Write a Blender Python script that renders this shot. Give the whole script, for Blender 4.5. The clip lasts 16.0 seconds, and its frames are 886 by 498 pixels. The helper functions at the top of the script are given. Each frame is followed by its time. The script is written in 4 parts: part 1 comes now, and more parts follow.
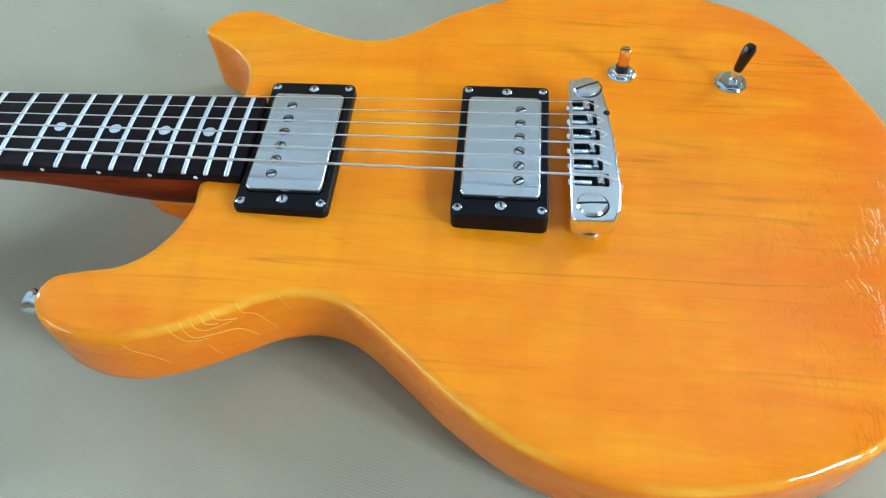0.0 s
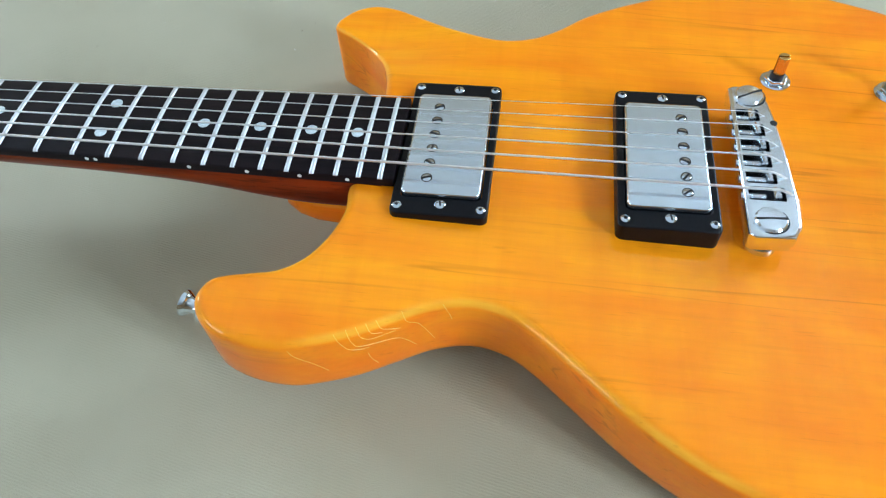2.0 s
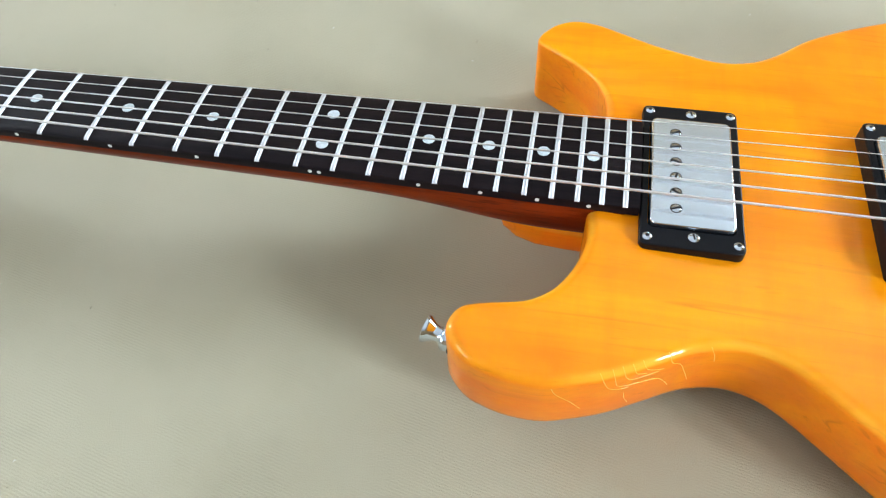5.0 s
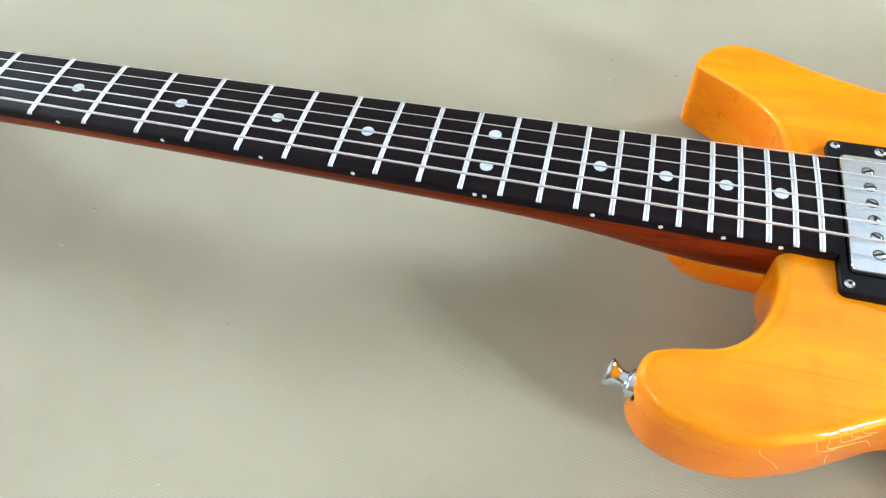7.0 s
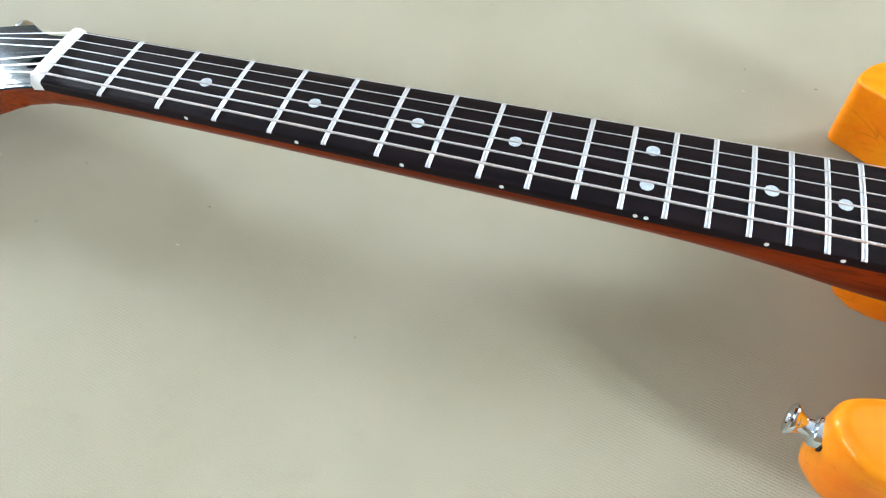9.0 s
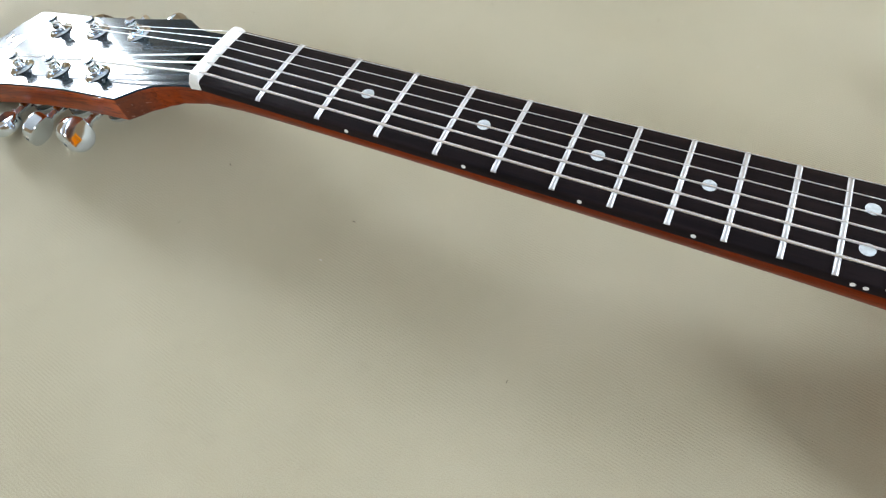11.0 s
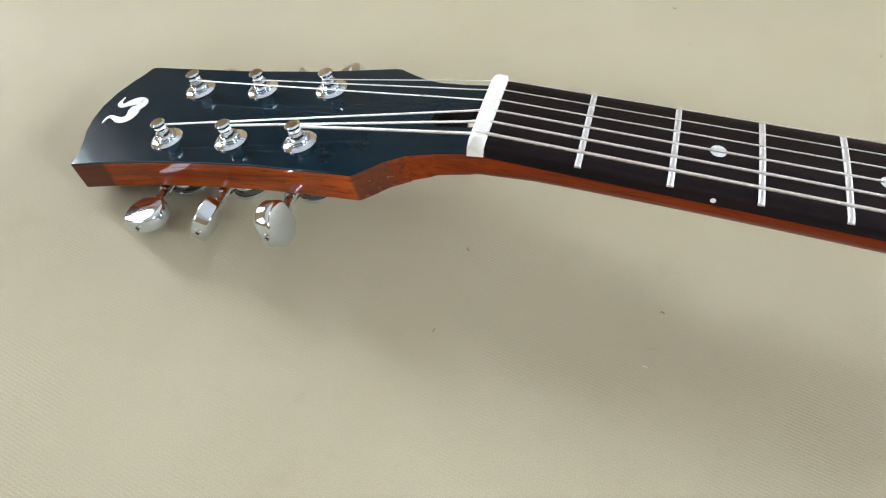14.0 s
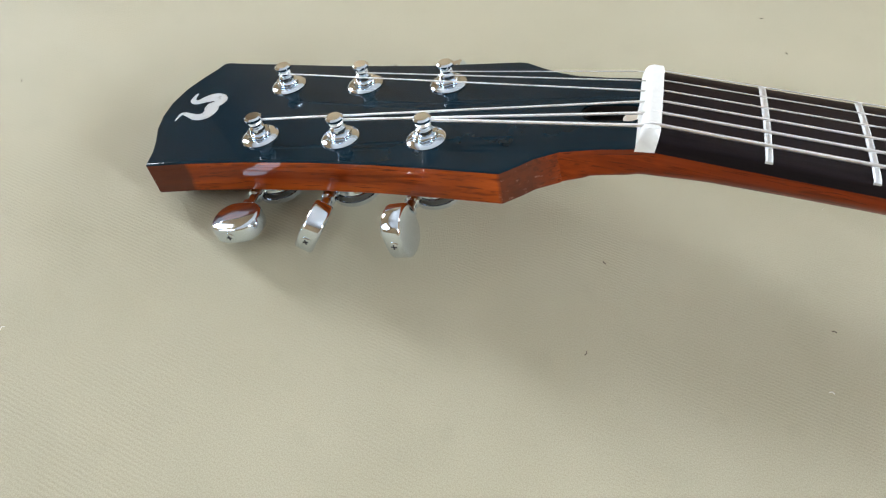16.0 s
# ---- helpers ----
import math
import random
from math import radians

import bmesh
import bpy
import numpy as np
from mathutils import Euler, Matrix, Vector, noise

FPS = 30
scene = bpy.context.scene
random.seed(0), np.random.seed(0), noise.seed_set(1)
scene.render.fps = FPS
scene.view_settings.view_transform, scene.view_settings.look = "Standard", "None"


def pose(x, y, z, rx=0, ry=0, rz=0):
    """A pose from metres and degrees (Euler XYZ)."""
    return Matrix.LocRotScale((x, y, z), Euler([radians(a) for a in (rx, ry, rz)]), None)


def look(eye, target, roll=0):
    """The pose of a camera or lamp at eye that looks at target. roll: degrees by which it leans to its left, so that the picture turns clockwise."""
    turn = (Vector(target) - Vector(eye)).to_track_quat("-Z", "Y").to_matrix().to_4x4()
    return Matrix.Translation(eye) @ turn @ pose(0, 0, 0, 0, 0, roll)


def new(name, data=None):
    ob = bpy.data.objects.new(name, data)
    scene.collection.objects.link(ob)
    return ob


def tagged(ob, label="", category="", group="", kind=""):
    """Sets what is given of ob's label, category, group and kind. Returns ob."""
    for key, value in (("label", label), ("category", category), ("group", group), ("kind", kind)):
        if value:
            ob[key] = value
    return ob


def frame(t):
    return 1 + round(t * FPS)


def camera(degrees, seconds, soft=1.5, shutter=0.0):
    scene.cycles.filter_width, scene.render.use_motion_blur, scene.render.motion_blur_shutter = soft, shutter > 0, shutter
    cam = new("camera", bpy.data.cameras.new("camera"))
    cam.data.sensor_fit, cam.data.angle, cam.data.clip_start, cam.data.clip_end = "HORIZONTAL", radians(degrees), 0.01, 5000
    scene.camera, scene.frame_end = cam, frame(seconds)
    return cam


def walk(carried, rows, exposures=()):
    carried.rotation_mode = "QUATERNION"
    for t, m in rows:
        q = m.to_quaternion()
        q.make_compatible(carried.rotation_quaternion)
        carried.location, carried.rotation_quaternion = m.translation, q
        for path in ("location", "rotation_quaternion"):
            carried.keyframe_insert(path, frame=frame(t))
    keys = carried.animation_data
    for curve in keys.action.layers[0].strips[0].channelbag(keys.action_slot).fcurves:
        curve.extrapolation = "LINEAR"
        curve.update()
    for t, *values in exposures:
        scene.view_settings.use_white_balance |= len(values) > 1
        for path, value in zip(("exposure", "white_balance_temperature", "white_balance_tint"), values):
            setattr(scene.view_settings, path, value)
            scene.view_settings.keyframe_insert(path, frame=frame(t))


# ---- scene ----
from mathutils import geometry

cam = camera(63.04, 16.0, soft=1.2)
PATH = [
    (0, (0.5875, -0.2553, 0.3180), (0.5625, -0.0773, 0.0779), -3.67),
    (0.5, (0.5723, -0.2541, 0.3172), (0.5470, -0.0767, 0.0766), -3.91),
    (1, (0.5517, -0.2514, 0.3169), (0.5251, -0.0756, 0.0753), -3.86),
    (1.5, (0.5329, -0.2496, 0.3157), (0.5034, -0.0743, 0.0740), -3.86),
    (2, (0.5212, -0.2496, 0.3160), (0.4884, -0.0746, 0.0745), -4.10),
    (2.5, (0.5065, -0.2494, 0.3162), (0.4702, -0.0754, 0.0745), -4.51),
    (3, (0.4892, -0.2479, 0.3162), (0.4510, -0.0737, 0.0750), -4.42),
    (3.5, (0.4746, -0.2468, 0.3168), (0.4362, -0.0730, 0.0753), -4.13),
    (4, (0.4571, -0.2484, 0.3187), (0.4167, -0.0755, 0.0769), -4.36),
    (6.5, (0.3654, -0.2407, 0.3100), (0.3190, -0.0660, 0.0706), -2.78),
    (7, (0.3481, -0.2393, 0.3100), (0.2977, -0.0663, 0.0701), -3.13),
    (7.5, (0.3292, -0.2352, 0.3079), (0.2771, -0.0644, 0.0669), -3.15),
    (8, (0.3158, -0.2354, 0.3037), (0.2610, -0.0660, 0.0622), -3.28),
    (8.5, (0.3025, -0.2341, 0.3037), (0.2449, -0.0663, 0.0618), -3.26),
    (11, (0.2376, -0.2167, 0.2949), (0.1508, -0.0625, 0.0527), -6.28),
    (11.5, (0.2268, -0.2080, 0.2822), (0.1230, -0.0623, 0.0414), -9.00),
    (12, (0.1934, -0.1994, 0.2687), (0.0935, -0.0454, 0.0315), -8.72),
    (12.5, (0.1401, -0.1975, 0.2698), (0.0545, -0.0327, 0.0341), -5.99),
    (13, (0.0947, -0.2063, 0.2623), (0.0220, -0.0360, 0.0263), -3.13),
    (13.5, (0.0687, -0.2125, 0.2559), (0.0090, -0.0351, 0.0215), -0.56),
    (14, (0.0401, -0.2198, 0.2461), (-0.0118, -0.0350, 0.0156), 0.40),
    (14.5, (0.0253, -0.2233, 0.2360), (-0.0186, -0.0341, 0.0074), 1.45),
    (15, (0.0111, -0.2234, 0.2247), (-0.0300, -0.0304, -0.0012), 1.78),
    (15.5, (-0.0069, -0.2272, 0.2099), (-0.0457, -0.0256, -0.0088), 3.05),
    (16, (-0.0312, -0.2217, 0.2081), (-0.0693, -0.0202, -0.0109), 4.16),
]
EXPOSURES = [(0, -0.06, 5350, 4), (2.5, 0.06, 5800, 8), (4, 0.22, 6150, 11), (6.5, 0.43, 6250, 14), (8.5, 0.48, 6150, 14), (11.5, 0.18, 6600, 17), (12.5, 0.19, 6700, 17.5), (13.5, 0.32, 6800, 18), (16, 0.33, 6550, 17)]
walk(cam, [(t, look(eye, target, roll)) for t, eye, target, roll in PATH], EXPOSURES)

# ---- world and lights ----
world = bpy.data.worlds.new("daylight")
scene.world = world
world.use_nodes = True
wn = world.node_tree.nodes
sky = wn.new("ShaderNodeTexSky")
sky.sky_type, sky.sun_disc = "NISHITA", False
sky.sun_elevation, sky.sun_rotation = radians(40), radians(200)
wn["Background"].inputs["Strength"].default_value = 0.1
world.node_tree.links.new(sky.outputs[0], wn["Background"].inputs["Color"])

X0, X1, Y0, Y1, ZFLOOR, ZCEIL = -2.0, 2.0, -3.0, 1.9, -0.74, 1.75   # inside of the room
# y from, y to, z from, z to of the openings in the west and east walls
WEST_FAR, WEST_NEAR = (0.55, 1.14, 0.25, 1.15), (-2.60, -0.80, 0.45, 1.50)
EAST_NEAR, EAST_FAR = (-1.22, -0.65, 0.50, 1.05), (0.70, 1.35, 0.55, 1.20)


def window_light(name, m, sx, sy, watts, colour):
    lamp = bpy.data.lights.new(name, "AREA")
    lamp.shape, lamp.size, lamp.size_y, lamp.energy, lamp.color = "RECTANGLE", sx, sy, watts, colour
    ob = new(name, lamp)
    ob.matrix_world = m
    return tagged(ob, "daylight coming in through a window opening", "window light")


for wall_x, turn, (wy0, wy1, wz0, wz1), watts, colour in ((X0 - 0.08, -90, WEST_FAR, 95, (0.78, 0.925, 1.0)), (X0 - 0.08, -90, WEST_NEAR, 32, (0.78, 0.925, 1.0)),
                                                          (X1 + 0.08, 90, EAST_NEAR, 84, (0.78, 0.925, 1.0)), (X1 + 0.08, 90, EAST_FAR, 60, (0.76, 0.92, 1.0))):
    window_light("window_light", pose(wall_x, (wy0 + wy1) / 2, (wz0 + wz1) / 2, 0, turn, 0), wz1 - wz0, wy1 - wy0, watts, colour)


# ---- materials ----
class Mat:
    """A node material with a short way to add nodes."""

    def __init__(self, name, **values):
        self.m = bpy.data.materials.new(name)
        self.m.use_nodes = True
        self.t = self.m.node_tree
        self.b = self.t.nodes["Principled BSDF"]
        for k, v in values.items():
            self.b.inputs[k.replace("_", " ")].default_value = v
        self.co = self.t.nodes.new("ShaderNodeTexCoord").outputs["Object"]

    def node(self, kind, ins=(), **props):
        n = self.t.nodes.new("ShaderNode" + kind)
        if "operation" in props:
            n.operation = props["operation"]
        if "blend_type" in props:
            n.blend_type = props["blend_type"]
        if "feature" in props:
            n.feature = props["feature"]
        if "bands_direction" in props:
            n.bands_direction = props["bands_direction"]
        for k, v in dict(ins).items():
            if isinstance(v, bpy.types.NodeSocket):
                self.t.links.new(v, n.inputs[k])
            else:
                n.inputs[k].default_value = v
        return n

    def scaled(self, sx, sy, sz, src=None):
        return self.node("Mapping", {"Vector": src or self.co, "Scale": (sx, sy, sz)}).outputs[0]

    def noise(self, vec, scale, detail=3.0, rough=0.55, distort=0.0):
        return self.node("TexNoise", {"Vector": vec, "Scale": scale, "Detail": detail, "Roughness": rough, "Distortion": distort}).outputs["Fac"]

    def ramp(self, fac, *stops):
        n = self.node("ValToRGB", {"Fac": fac})
        e = n.color_ramp.elements
        while len(e) < len(stops):
            e.new(0.5)
        for el, (p, c) in zip(e, stops):
            el.position = p
            el.color = (*c, 1) if isinstance(c, tuple) else (c, c, c, 1)
        return n.outputs["Color"]

    def mix(self, fac, a, b, blend="MIX"):
        n = self.node("MixRGB", {"Fac": fac, "Color1": a, "Color2": b}, blend_type=blend)
        return n.outputs[0]

    def math(self, op, a, b=0.0):
        return self.node("Math", {0: a, 1: b}, operation=op).outputs[0]

    def put(self, **sockets):
        for k, v in sockets.items():
            self.t.links.new(v, self.b.inputs[k.replace("_", " ")])
        return self

    def bump(self, height, strength, distance=0.001, socket="Normal"):
        n = self.node("Bump", {"Height": height, "Strength": strength, "Distance": distance})
        self.t.links.new(n.outputs[0], self.b.inputs[socket])
        return self


def amber_wood():
    k = Mat("amber_lacquered_wood", Roughness=0.45, Specular_IOR_Level=0.03, Coat_Weight=0.8, Coat_IOR=1.41, Coat_Roughness=0.035)
    figure = k.noise(k.scaled(3.0, 26, 26), 1.6, 4, 0.55, 0.6)
    fine = k.noise(k.scaled(16, 420, 420), 1.0, 3, 0.6)
    lines = k.noise(k.scaled(4.5, 150, 150), 1.0, 3, 0.6, 0.5)
    ticks = k.noise(k.scaled(40, 620, 620), 1.0, 2, 0.6, 0.3)
    patch = k.noise(k.scaled(11, 15, 15), 1.0, 4, 0.55, 0.5)
    curl = k.noise(k.scaled(95, 9, 9), 1.0, 3, 0.6, 0.4)
    base = k.ramp(figure, (0.28, (0.92, 0.240, 0.0004)), (0.50, (0.97, 0.318, 0.0006)), (0.72, (0.98, 0.364, 0.0008)))
    base = k.mix(k.ramp(patch, (0.46, 0.0), (0.72, 0.75)), base, (0.83, 0.190, 0.001, 1))
    # the finish is deeper orange towards the tail end, in streaked patches
    sep = k.node("SeparateXYZ", {"Vector": k.co}).outputs
    tail = k.node("MapRange", {"Value": sep[0], "From Min": 0.565, "From Max": 0.78}).outputs[0]
    streak = k.ramp(k.noise(k.scaled(9, 34, 34), 1.0, 4, 0.65, 0.4), (0.36, 0.12), (0.60, 1.0))
    base = k.mix(k.math("MULTIPLY", k.math("MULTIPLY", tail, streak), 0.95), base, (0.86, 0.165, 0.0006, 1))
    base = k.mix(k.math("MULTIPLY", k.ramp(curl, (0.45, 0.0), (0.75, 1.0)), 0.16), base, (0.72, 0.150, 0.001, 1))
    # flanks: redder tint by normal, warming their shaded colour, with worn blotches
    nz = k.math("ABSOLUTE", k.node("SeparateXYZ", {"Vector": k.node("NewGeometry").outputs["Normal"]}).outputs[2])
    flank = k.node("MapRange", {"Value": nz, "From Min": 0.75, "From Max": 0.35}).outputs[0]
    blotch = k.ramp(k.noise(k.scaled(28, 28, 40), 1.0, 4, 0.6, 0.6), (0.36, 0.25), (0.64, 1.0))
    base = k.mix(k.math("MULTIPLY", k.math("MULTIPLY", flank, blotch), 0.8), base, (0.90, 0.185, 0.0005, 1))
    dark = k.math("MULTIPLY", k.ramp(lines, (0.28, 0.5), (0.345, 0.0)), k.ramp(figure, (0.40, 0.35), (0.62, 1.0)))
    base = k.mix(dark, base, (0.50, 0.105, 0.001, 1))
    longs = k.noise(k.scaled(1.1, 62, 62), 1.0, 2, 0.5, 0.45)
    base = k.mix(k.math("MULTIPLY", k.ramp(longs, (0.475, 0.0), (0.497, 1.0), (0.503, 1.0), (0.525, 0.0)), k.ramp(k.noise(k.scaled(5, 40, 40), 1.0, 2), (0.48, 0.0), (0.62, 0.55))), base, (0.56, 0.125, 0.001, 1))
    # pale rubbed rim, also standing in for the highlight along the edge
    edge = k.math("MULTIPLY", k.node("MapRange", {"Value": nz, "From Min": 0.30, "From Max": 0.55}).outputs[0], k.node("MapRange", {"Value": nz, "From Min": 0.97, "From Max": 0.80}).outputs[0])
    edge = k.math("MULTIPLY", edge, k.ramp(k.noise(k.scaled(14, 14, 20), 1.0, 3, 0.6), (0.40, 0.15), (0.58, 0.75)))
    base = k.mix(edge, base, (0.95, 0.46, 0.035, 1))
    base = k.mix(k.math("MULTIPLY", k.ramp(ticks, (0.25, 1.0), (0.36, 0.0)), 0.22), base, (0.50, 0.10, 0.001, 1))
    base = k.mix(k.math("MULTIPLY", k.ramp(fine, (0.42, 0.0), (0.75, 1.0)), 0.16), base, (0.60, 0.15, 0.003, 1))
    # checking of the lacquer, in patches on the tail quarter: mostly across the grain
    warp = k.node("MixRGB", {"Fac": 0.012, "Color1": k.co, "Color2": k.node("TexNoise", {"Vector": k.co, "Scale": 55, "Detail": 2.0}).outputs["Color"]}).outputs[0]
    crack = k.node("TexVoronoi", {"Vector": k.scaled(330, 60, 80, warp), "Scale": 1.0}, feature="DISTANCE_TO_EDGE").outputs["Distance"]
    crack = k.ramp(crack, (0.0, 1.0), (0.055, 0.0))
    zone = k.math("MULTIPLY", k.node("MapRange", {"Value": sep[0], "From Min": 0.665, "From Max": 0.745}).outputs[0],
                  k.node("MapRange", {"Value": sep[1], "From Min": 0.035, "From Max": -0.03}).outputs[0])
    zone = k.math("MULTIPLY", zone, k.ramp(k.noise(k.co, 42, 3), (0.40, 0.0), (0.56, 1.0)))
    crack = k.math("MULTIPLY", crack, zone)
    base = k.mix(k.math("MULTIPLY", crack, 0.34), base, (0.45, 0.085, 0.001, 1))
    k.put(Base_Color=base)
    k.put(Coat_Roughness=k.ramp(patch, (0.3, 0.022), (0.7, 0.055)))
    h = k.math("ADD", k.math("MULTIPLY", crack, -1.0), k.math("MULTIPLY", k.noise(k.co, 42, 3), 0.35))
    k.bump(h, 0.26, 0.0005)
    k.bump(h, 0.13, 0.0005, "Coat Normal")
    return k.m


def mahogany(name, c0, c1, coat=0.5, spec=0.25, shade=None, gloss=0.15, end=False):
    k = Mat(name, Roughness=0.38, Specular_IOR_Level=spec, Coat_Weight=coat, Coat_Roughness=gloss)
    g = k.noise(k.scaled(7, 130, 130), 1.0, 4, 0.6, 0.3)
    pores = k.noise(k.scaled(90, 900, 900), 1.0, 2)
    streaks = k.noise(k.scaled(34, 380, 380), 1.0, 3, 0.6, 0.5)
    big = k.noise(k.scaled(6, 24, 24), 1.2, 3)
    base = k.mix(k.ramp(g, (0.32, 0.0), (0.66, 1.0)), c0, c1)
    base = k.mix(k.ramp(big, (0.38, 0.0), (0.66, 0.65)), base, c0)
    if shade:
        # darkens along the neck: the shade on its side is in the colour
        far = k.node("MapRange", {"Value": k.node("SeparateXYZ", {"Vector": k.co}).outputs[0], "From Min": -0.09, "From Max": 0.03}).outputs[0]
        base = k.mix(far, base, k.mix(1.0, base, (*shade, 1), "MULTIPLY"))
    base = k.mix(k.ramp(streaks, (0.33, 0.6), (0.46, 0.0)), base, tuple(v * 0.4 for v in c0[:3]) + (1,))
    base = k.mix(k.ramp(pores, (0.32, 0.65), (0.40, 0.0)), base, (0.06, 0.010, 0.002, 1))
    if end:
        along = k.node("SeparateXYZ", {"Vector": k.co}).outputs[0]
        tip = k.node("MapRange", {"Value": k.math("ADD", along, k.math("MULTIPLY", k.noise(k.co, 90, 2), 0.004)), "From Min": -0.1615, "From Max": -0.1635}).outputs[0]
        base = k.mix(k.math("MULTIPLY", tip, 0.9), base, (0.060, 0.012, 0.005, 1))
        # darker towards the nut, to meet the neck's shaded colour
        neck_shade = k.node("MapRange", {"Value": along, "From Min": -0.040, "From Max": -0.026}).outputs[0]
        base = k.mix(neck_shade, base, k.mix(1.0, base, (0.60, 0.52, 0.8, 1), "MULTIPLY"))
        worn = k.math("MULTIPLY", k.node("MapRange", {"Value": along, "From Min": -0.0415, "From Max": -0.0400}).outputs[0],
                      k.node("MapRange", {"Value": along, "From Min": -0.022, "From Max": -0.031}).outputs[0])
        base = k.mix(k.math("MULTIPLY", worn, 0.85), base, (0.070, 0.020, 0.011, 1))
        scuff = k.math("MULTIPLY", worn, k.ramp(k.noise(k.scaled(260, 260, 500), 1.0, 4, 0.7), (0.60, 0.0), (0.72, 0.6)))
        base = k.mix(scuff, base, (0.42, 0.24, 0.18, 1))
    k.put(Base_Color=base)
    k.bump(pores, 0.18, 0.0003)
    return k.m


def rosewood():
    k = Mat("dark_rosewood", Roughness=0.42, Specular_IOR_Level=0.12)
    g = k.noise(k.scaled(10, 240, 240), 1.0, 4, 0.6, 0.4)
    pores = k.noise(k.scaled(110, 1500, 1500), 1.0, 2)
    base = k.ramp(g, (0.3, (0.004, 0.0028, 0.0042)), (0.7, (0.012, 0.0068, 0.0080)))
    base = k.mix(k.ramp(pores, (0.3, 0.5), (0.4, 0.0)), base, (0.004, 0.003, 0.003, 1))
    k.put(Base_Color=base, Roughness=k.ramp(g, (0.3, 0.36), (0.7, 0.5)))
    k.bump(pores, 0.12, 0.0002)
    return k.m


def metal(name, colour, rough, streak=0.0):
    k = Mat(name, Metallic=1.0, Base_Color=(*colour, 1), Roughness=rough)
    smear = k.noise(k.co, 260, 4, 0.6)
    k.put(Roughness=k.ramp(smear, (0.35, max(rough - 0.03, 0.02)), (0.7, rough + 0.07)))
    if streak:
        brushed = k.noise(k.scaled(14, 700, 300), 1.0, 3, 0.6)
        k.put(Roughness=k.ramp(brushed, (0.3, rough - streak), (0.7, rough + streak)))
    return k.m


def plain(name, colour, rough, scale=300.0, vary=0.25, bump=0.05, **more):
    k = Mat(name, **more)
    n = k.noise(k.co, scale, 4, 0.6)
    dim = tuple(c * (1 - vary) for c in colour)
    k.put(Base_Color=k.ramp(n, (0.3, dim), (0.7, colour)), Roughness=k.ramp(n, (0.3, rough * 0.85), (0.7, min(rough * 1.15, 1.0))))
    if bump:
        k.bump(n, bump, 0.0003)
    return k.m


def cloth_mat():
    k = Mat("beige_suede_cloth", Roughness=0.8)
    grain = k.noise(k.scaled(2300, 2000, 2200), 1.0, 3, 0.65)
    weave = k.noise(k.co, 900, 2, 0.6, 0.8)
    soil = k.noise(k.co, 7, 4, 0.55)
    spots = k.noise(k.co, 60, 3, 0.6)
    base = k.ramp(soil, (0.3, (0.425, 0.380, 0.266)), (0.7, (0.486, 0.440, 0.320)))
    base = k.mix(k.ramp(grain, (0.35, 0.42), (0.6, 0.0)), base, (0.24, 0.205, 0.125, 1))
    base = k.mix(k.ramp(spots, (0.28, 0.10), (0.40, 0.0)), base, (0.26, 0.23, 0.155, 1))
    # slanting twill, rubbed flat in places
    rib = k.node("TexWave", {"Vector": k.node("Mapping", {"Vector": k.co, "Rotation": (0, 0, radians(12))}).outputs[0], "Scale": 215.0, "Distortion": 1.8, "Detail": 2.0, "Detail Scale": 3.0},
                 bands_direction="Y").outputs["Fac"]
    worn = k.ramp(k.noise(k.co, 18, 3), (0.36, 0.12), (0.62, 1.0))
    rib = k.math("MULTIPLY", rib, worn)
    base = k.mix(k.math("MULTIPLY", k.ramp(rib, (0.45, 0.0), (1.0, 0.16)), k.ramp(grain, (0.3, 1.0), (0.6, 0.4))), base, (0.22, 0.19, 0.115, 1))
    k.put(Base_Color=base)
    h = k.math("SUBTRACT", k.math("ADD", k.math("MULTIPLY", weave, 0.4), grain), k.math("MULTIPLY", rib, 0.35))
    h = k.math("MULTIPLY", h, k.ramp(k.noise(k.co, 11, 3, 0.6), (0.35, 0.55), (0.65, 1.0)))
    k.bump(h, 0.42, 0.0008)
    return k.m


AMBER = amber_wood()
HEADWOOD = mahogany("orange_brown_mahogany", (0.16, 0.020, 0.0015, 1), (0.54, 0.094, 0.004, 1), 0.6, 0.05, None, 0.04, True)
# the headstock's wood again, darkened for the shade on the neck
NECKWOOD = mahogany("red_brown_shaded_mahogany", (0.16, 0.020, 0.0015, 1), (0.40, 0.066, 0.004, 1), 0.35, 0.05, (0.60, 0.46, 0.55), 0.06)
ROSE = rosewood()
DARKWOOD = plain("dark_channel_wood", (0.014, 0.007, 0.005), 0.6, 300, 0.4, 0.1)
CHROME = metal("polished_chrome", (0.72, 0.80, 0.89), 0.05)
DARKENED_STEEL = metal("darkened_turned_steel", (0.16, 0.17, 0.19), 0.22)
NICKEL = metal("dulled_nickel_cover", (0.82, 0.91, 1.0), 0.20, 0.010)
BRIDGE_METAL = metal("worn_nickel_bridge", (0.88, 0.93, 0.99), 0.15)
FRETWIRE = metal("fret_wire", (0.74, 0.75, 0.77), 0.46)
STEEL = metal("string_steel", (0.97, 0.97, 0.98), 0.34)
ROD = metal("pale_brass", (0.86, 0.74, 0.62), 0.42)
BRASS = metal("yellow_brass", (0.80, 0.52, 0.18), 0.18)
# near-black in place of the shade in slots, gaps, holes and pockets
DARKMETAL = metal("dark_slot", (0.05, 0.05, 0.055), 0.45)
BLACK = plain("black_plastic", (0.004, 0.004, 0.006), 0.36, 500, 0.4, 0.03, Specular_IOR_Level=0.2)
GLOSS_BLACK = plain("glossy_black_plastic", (0.004, 0.004, 0.006), 0.10, 500, 0.4, 0.0)
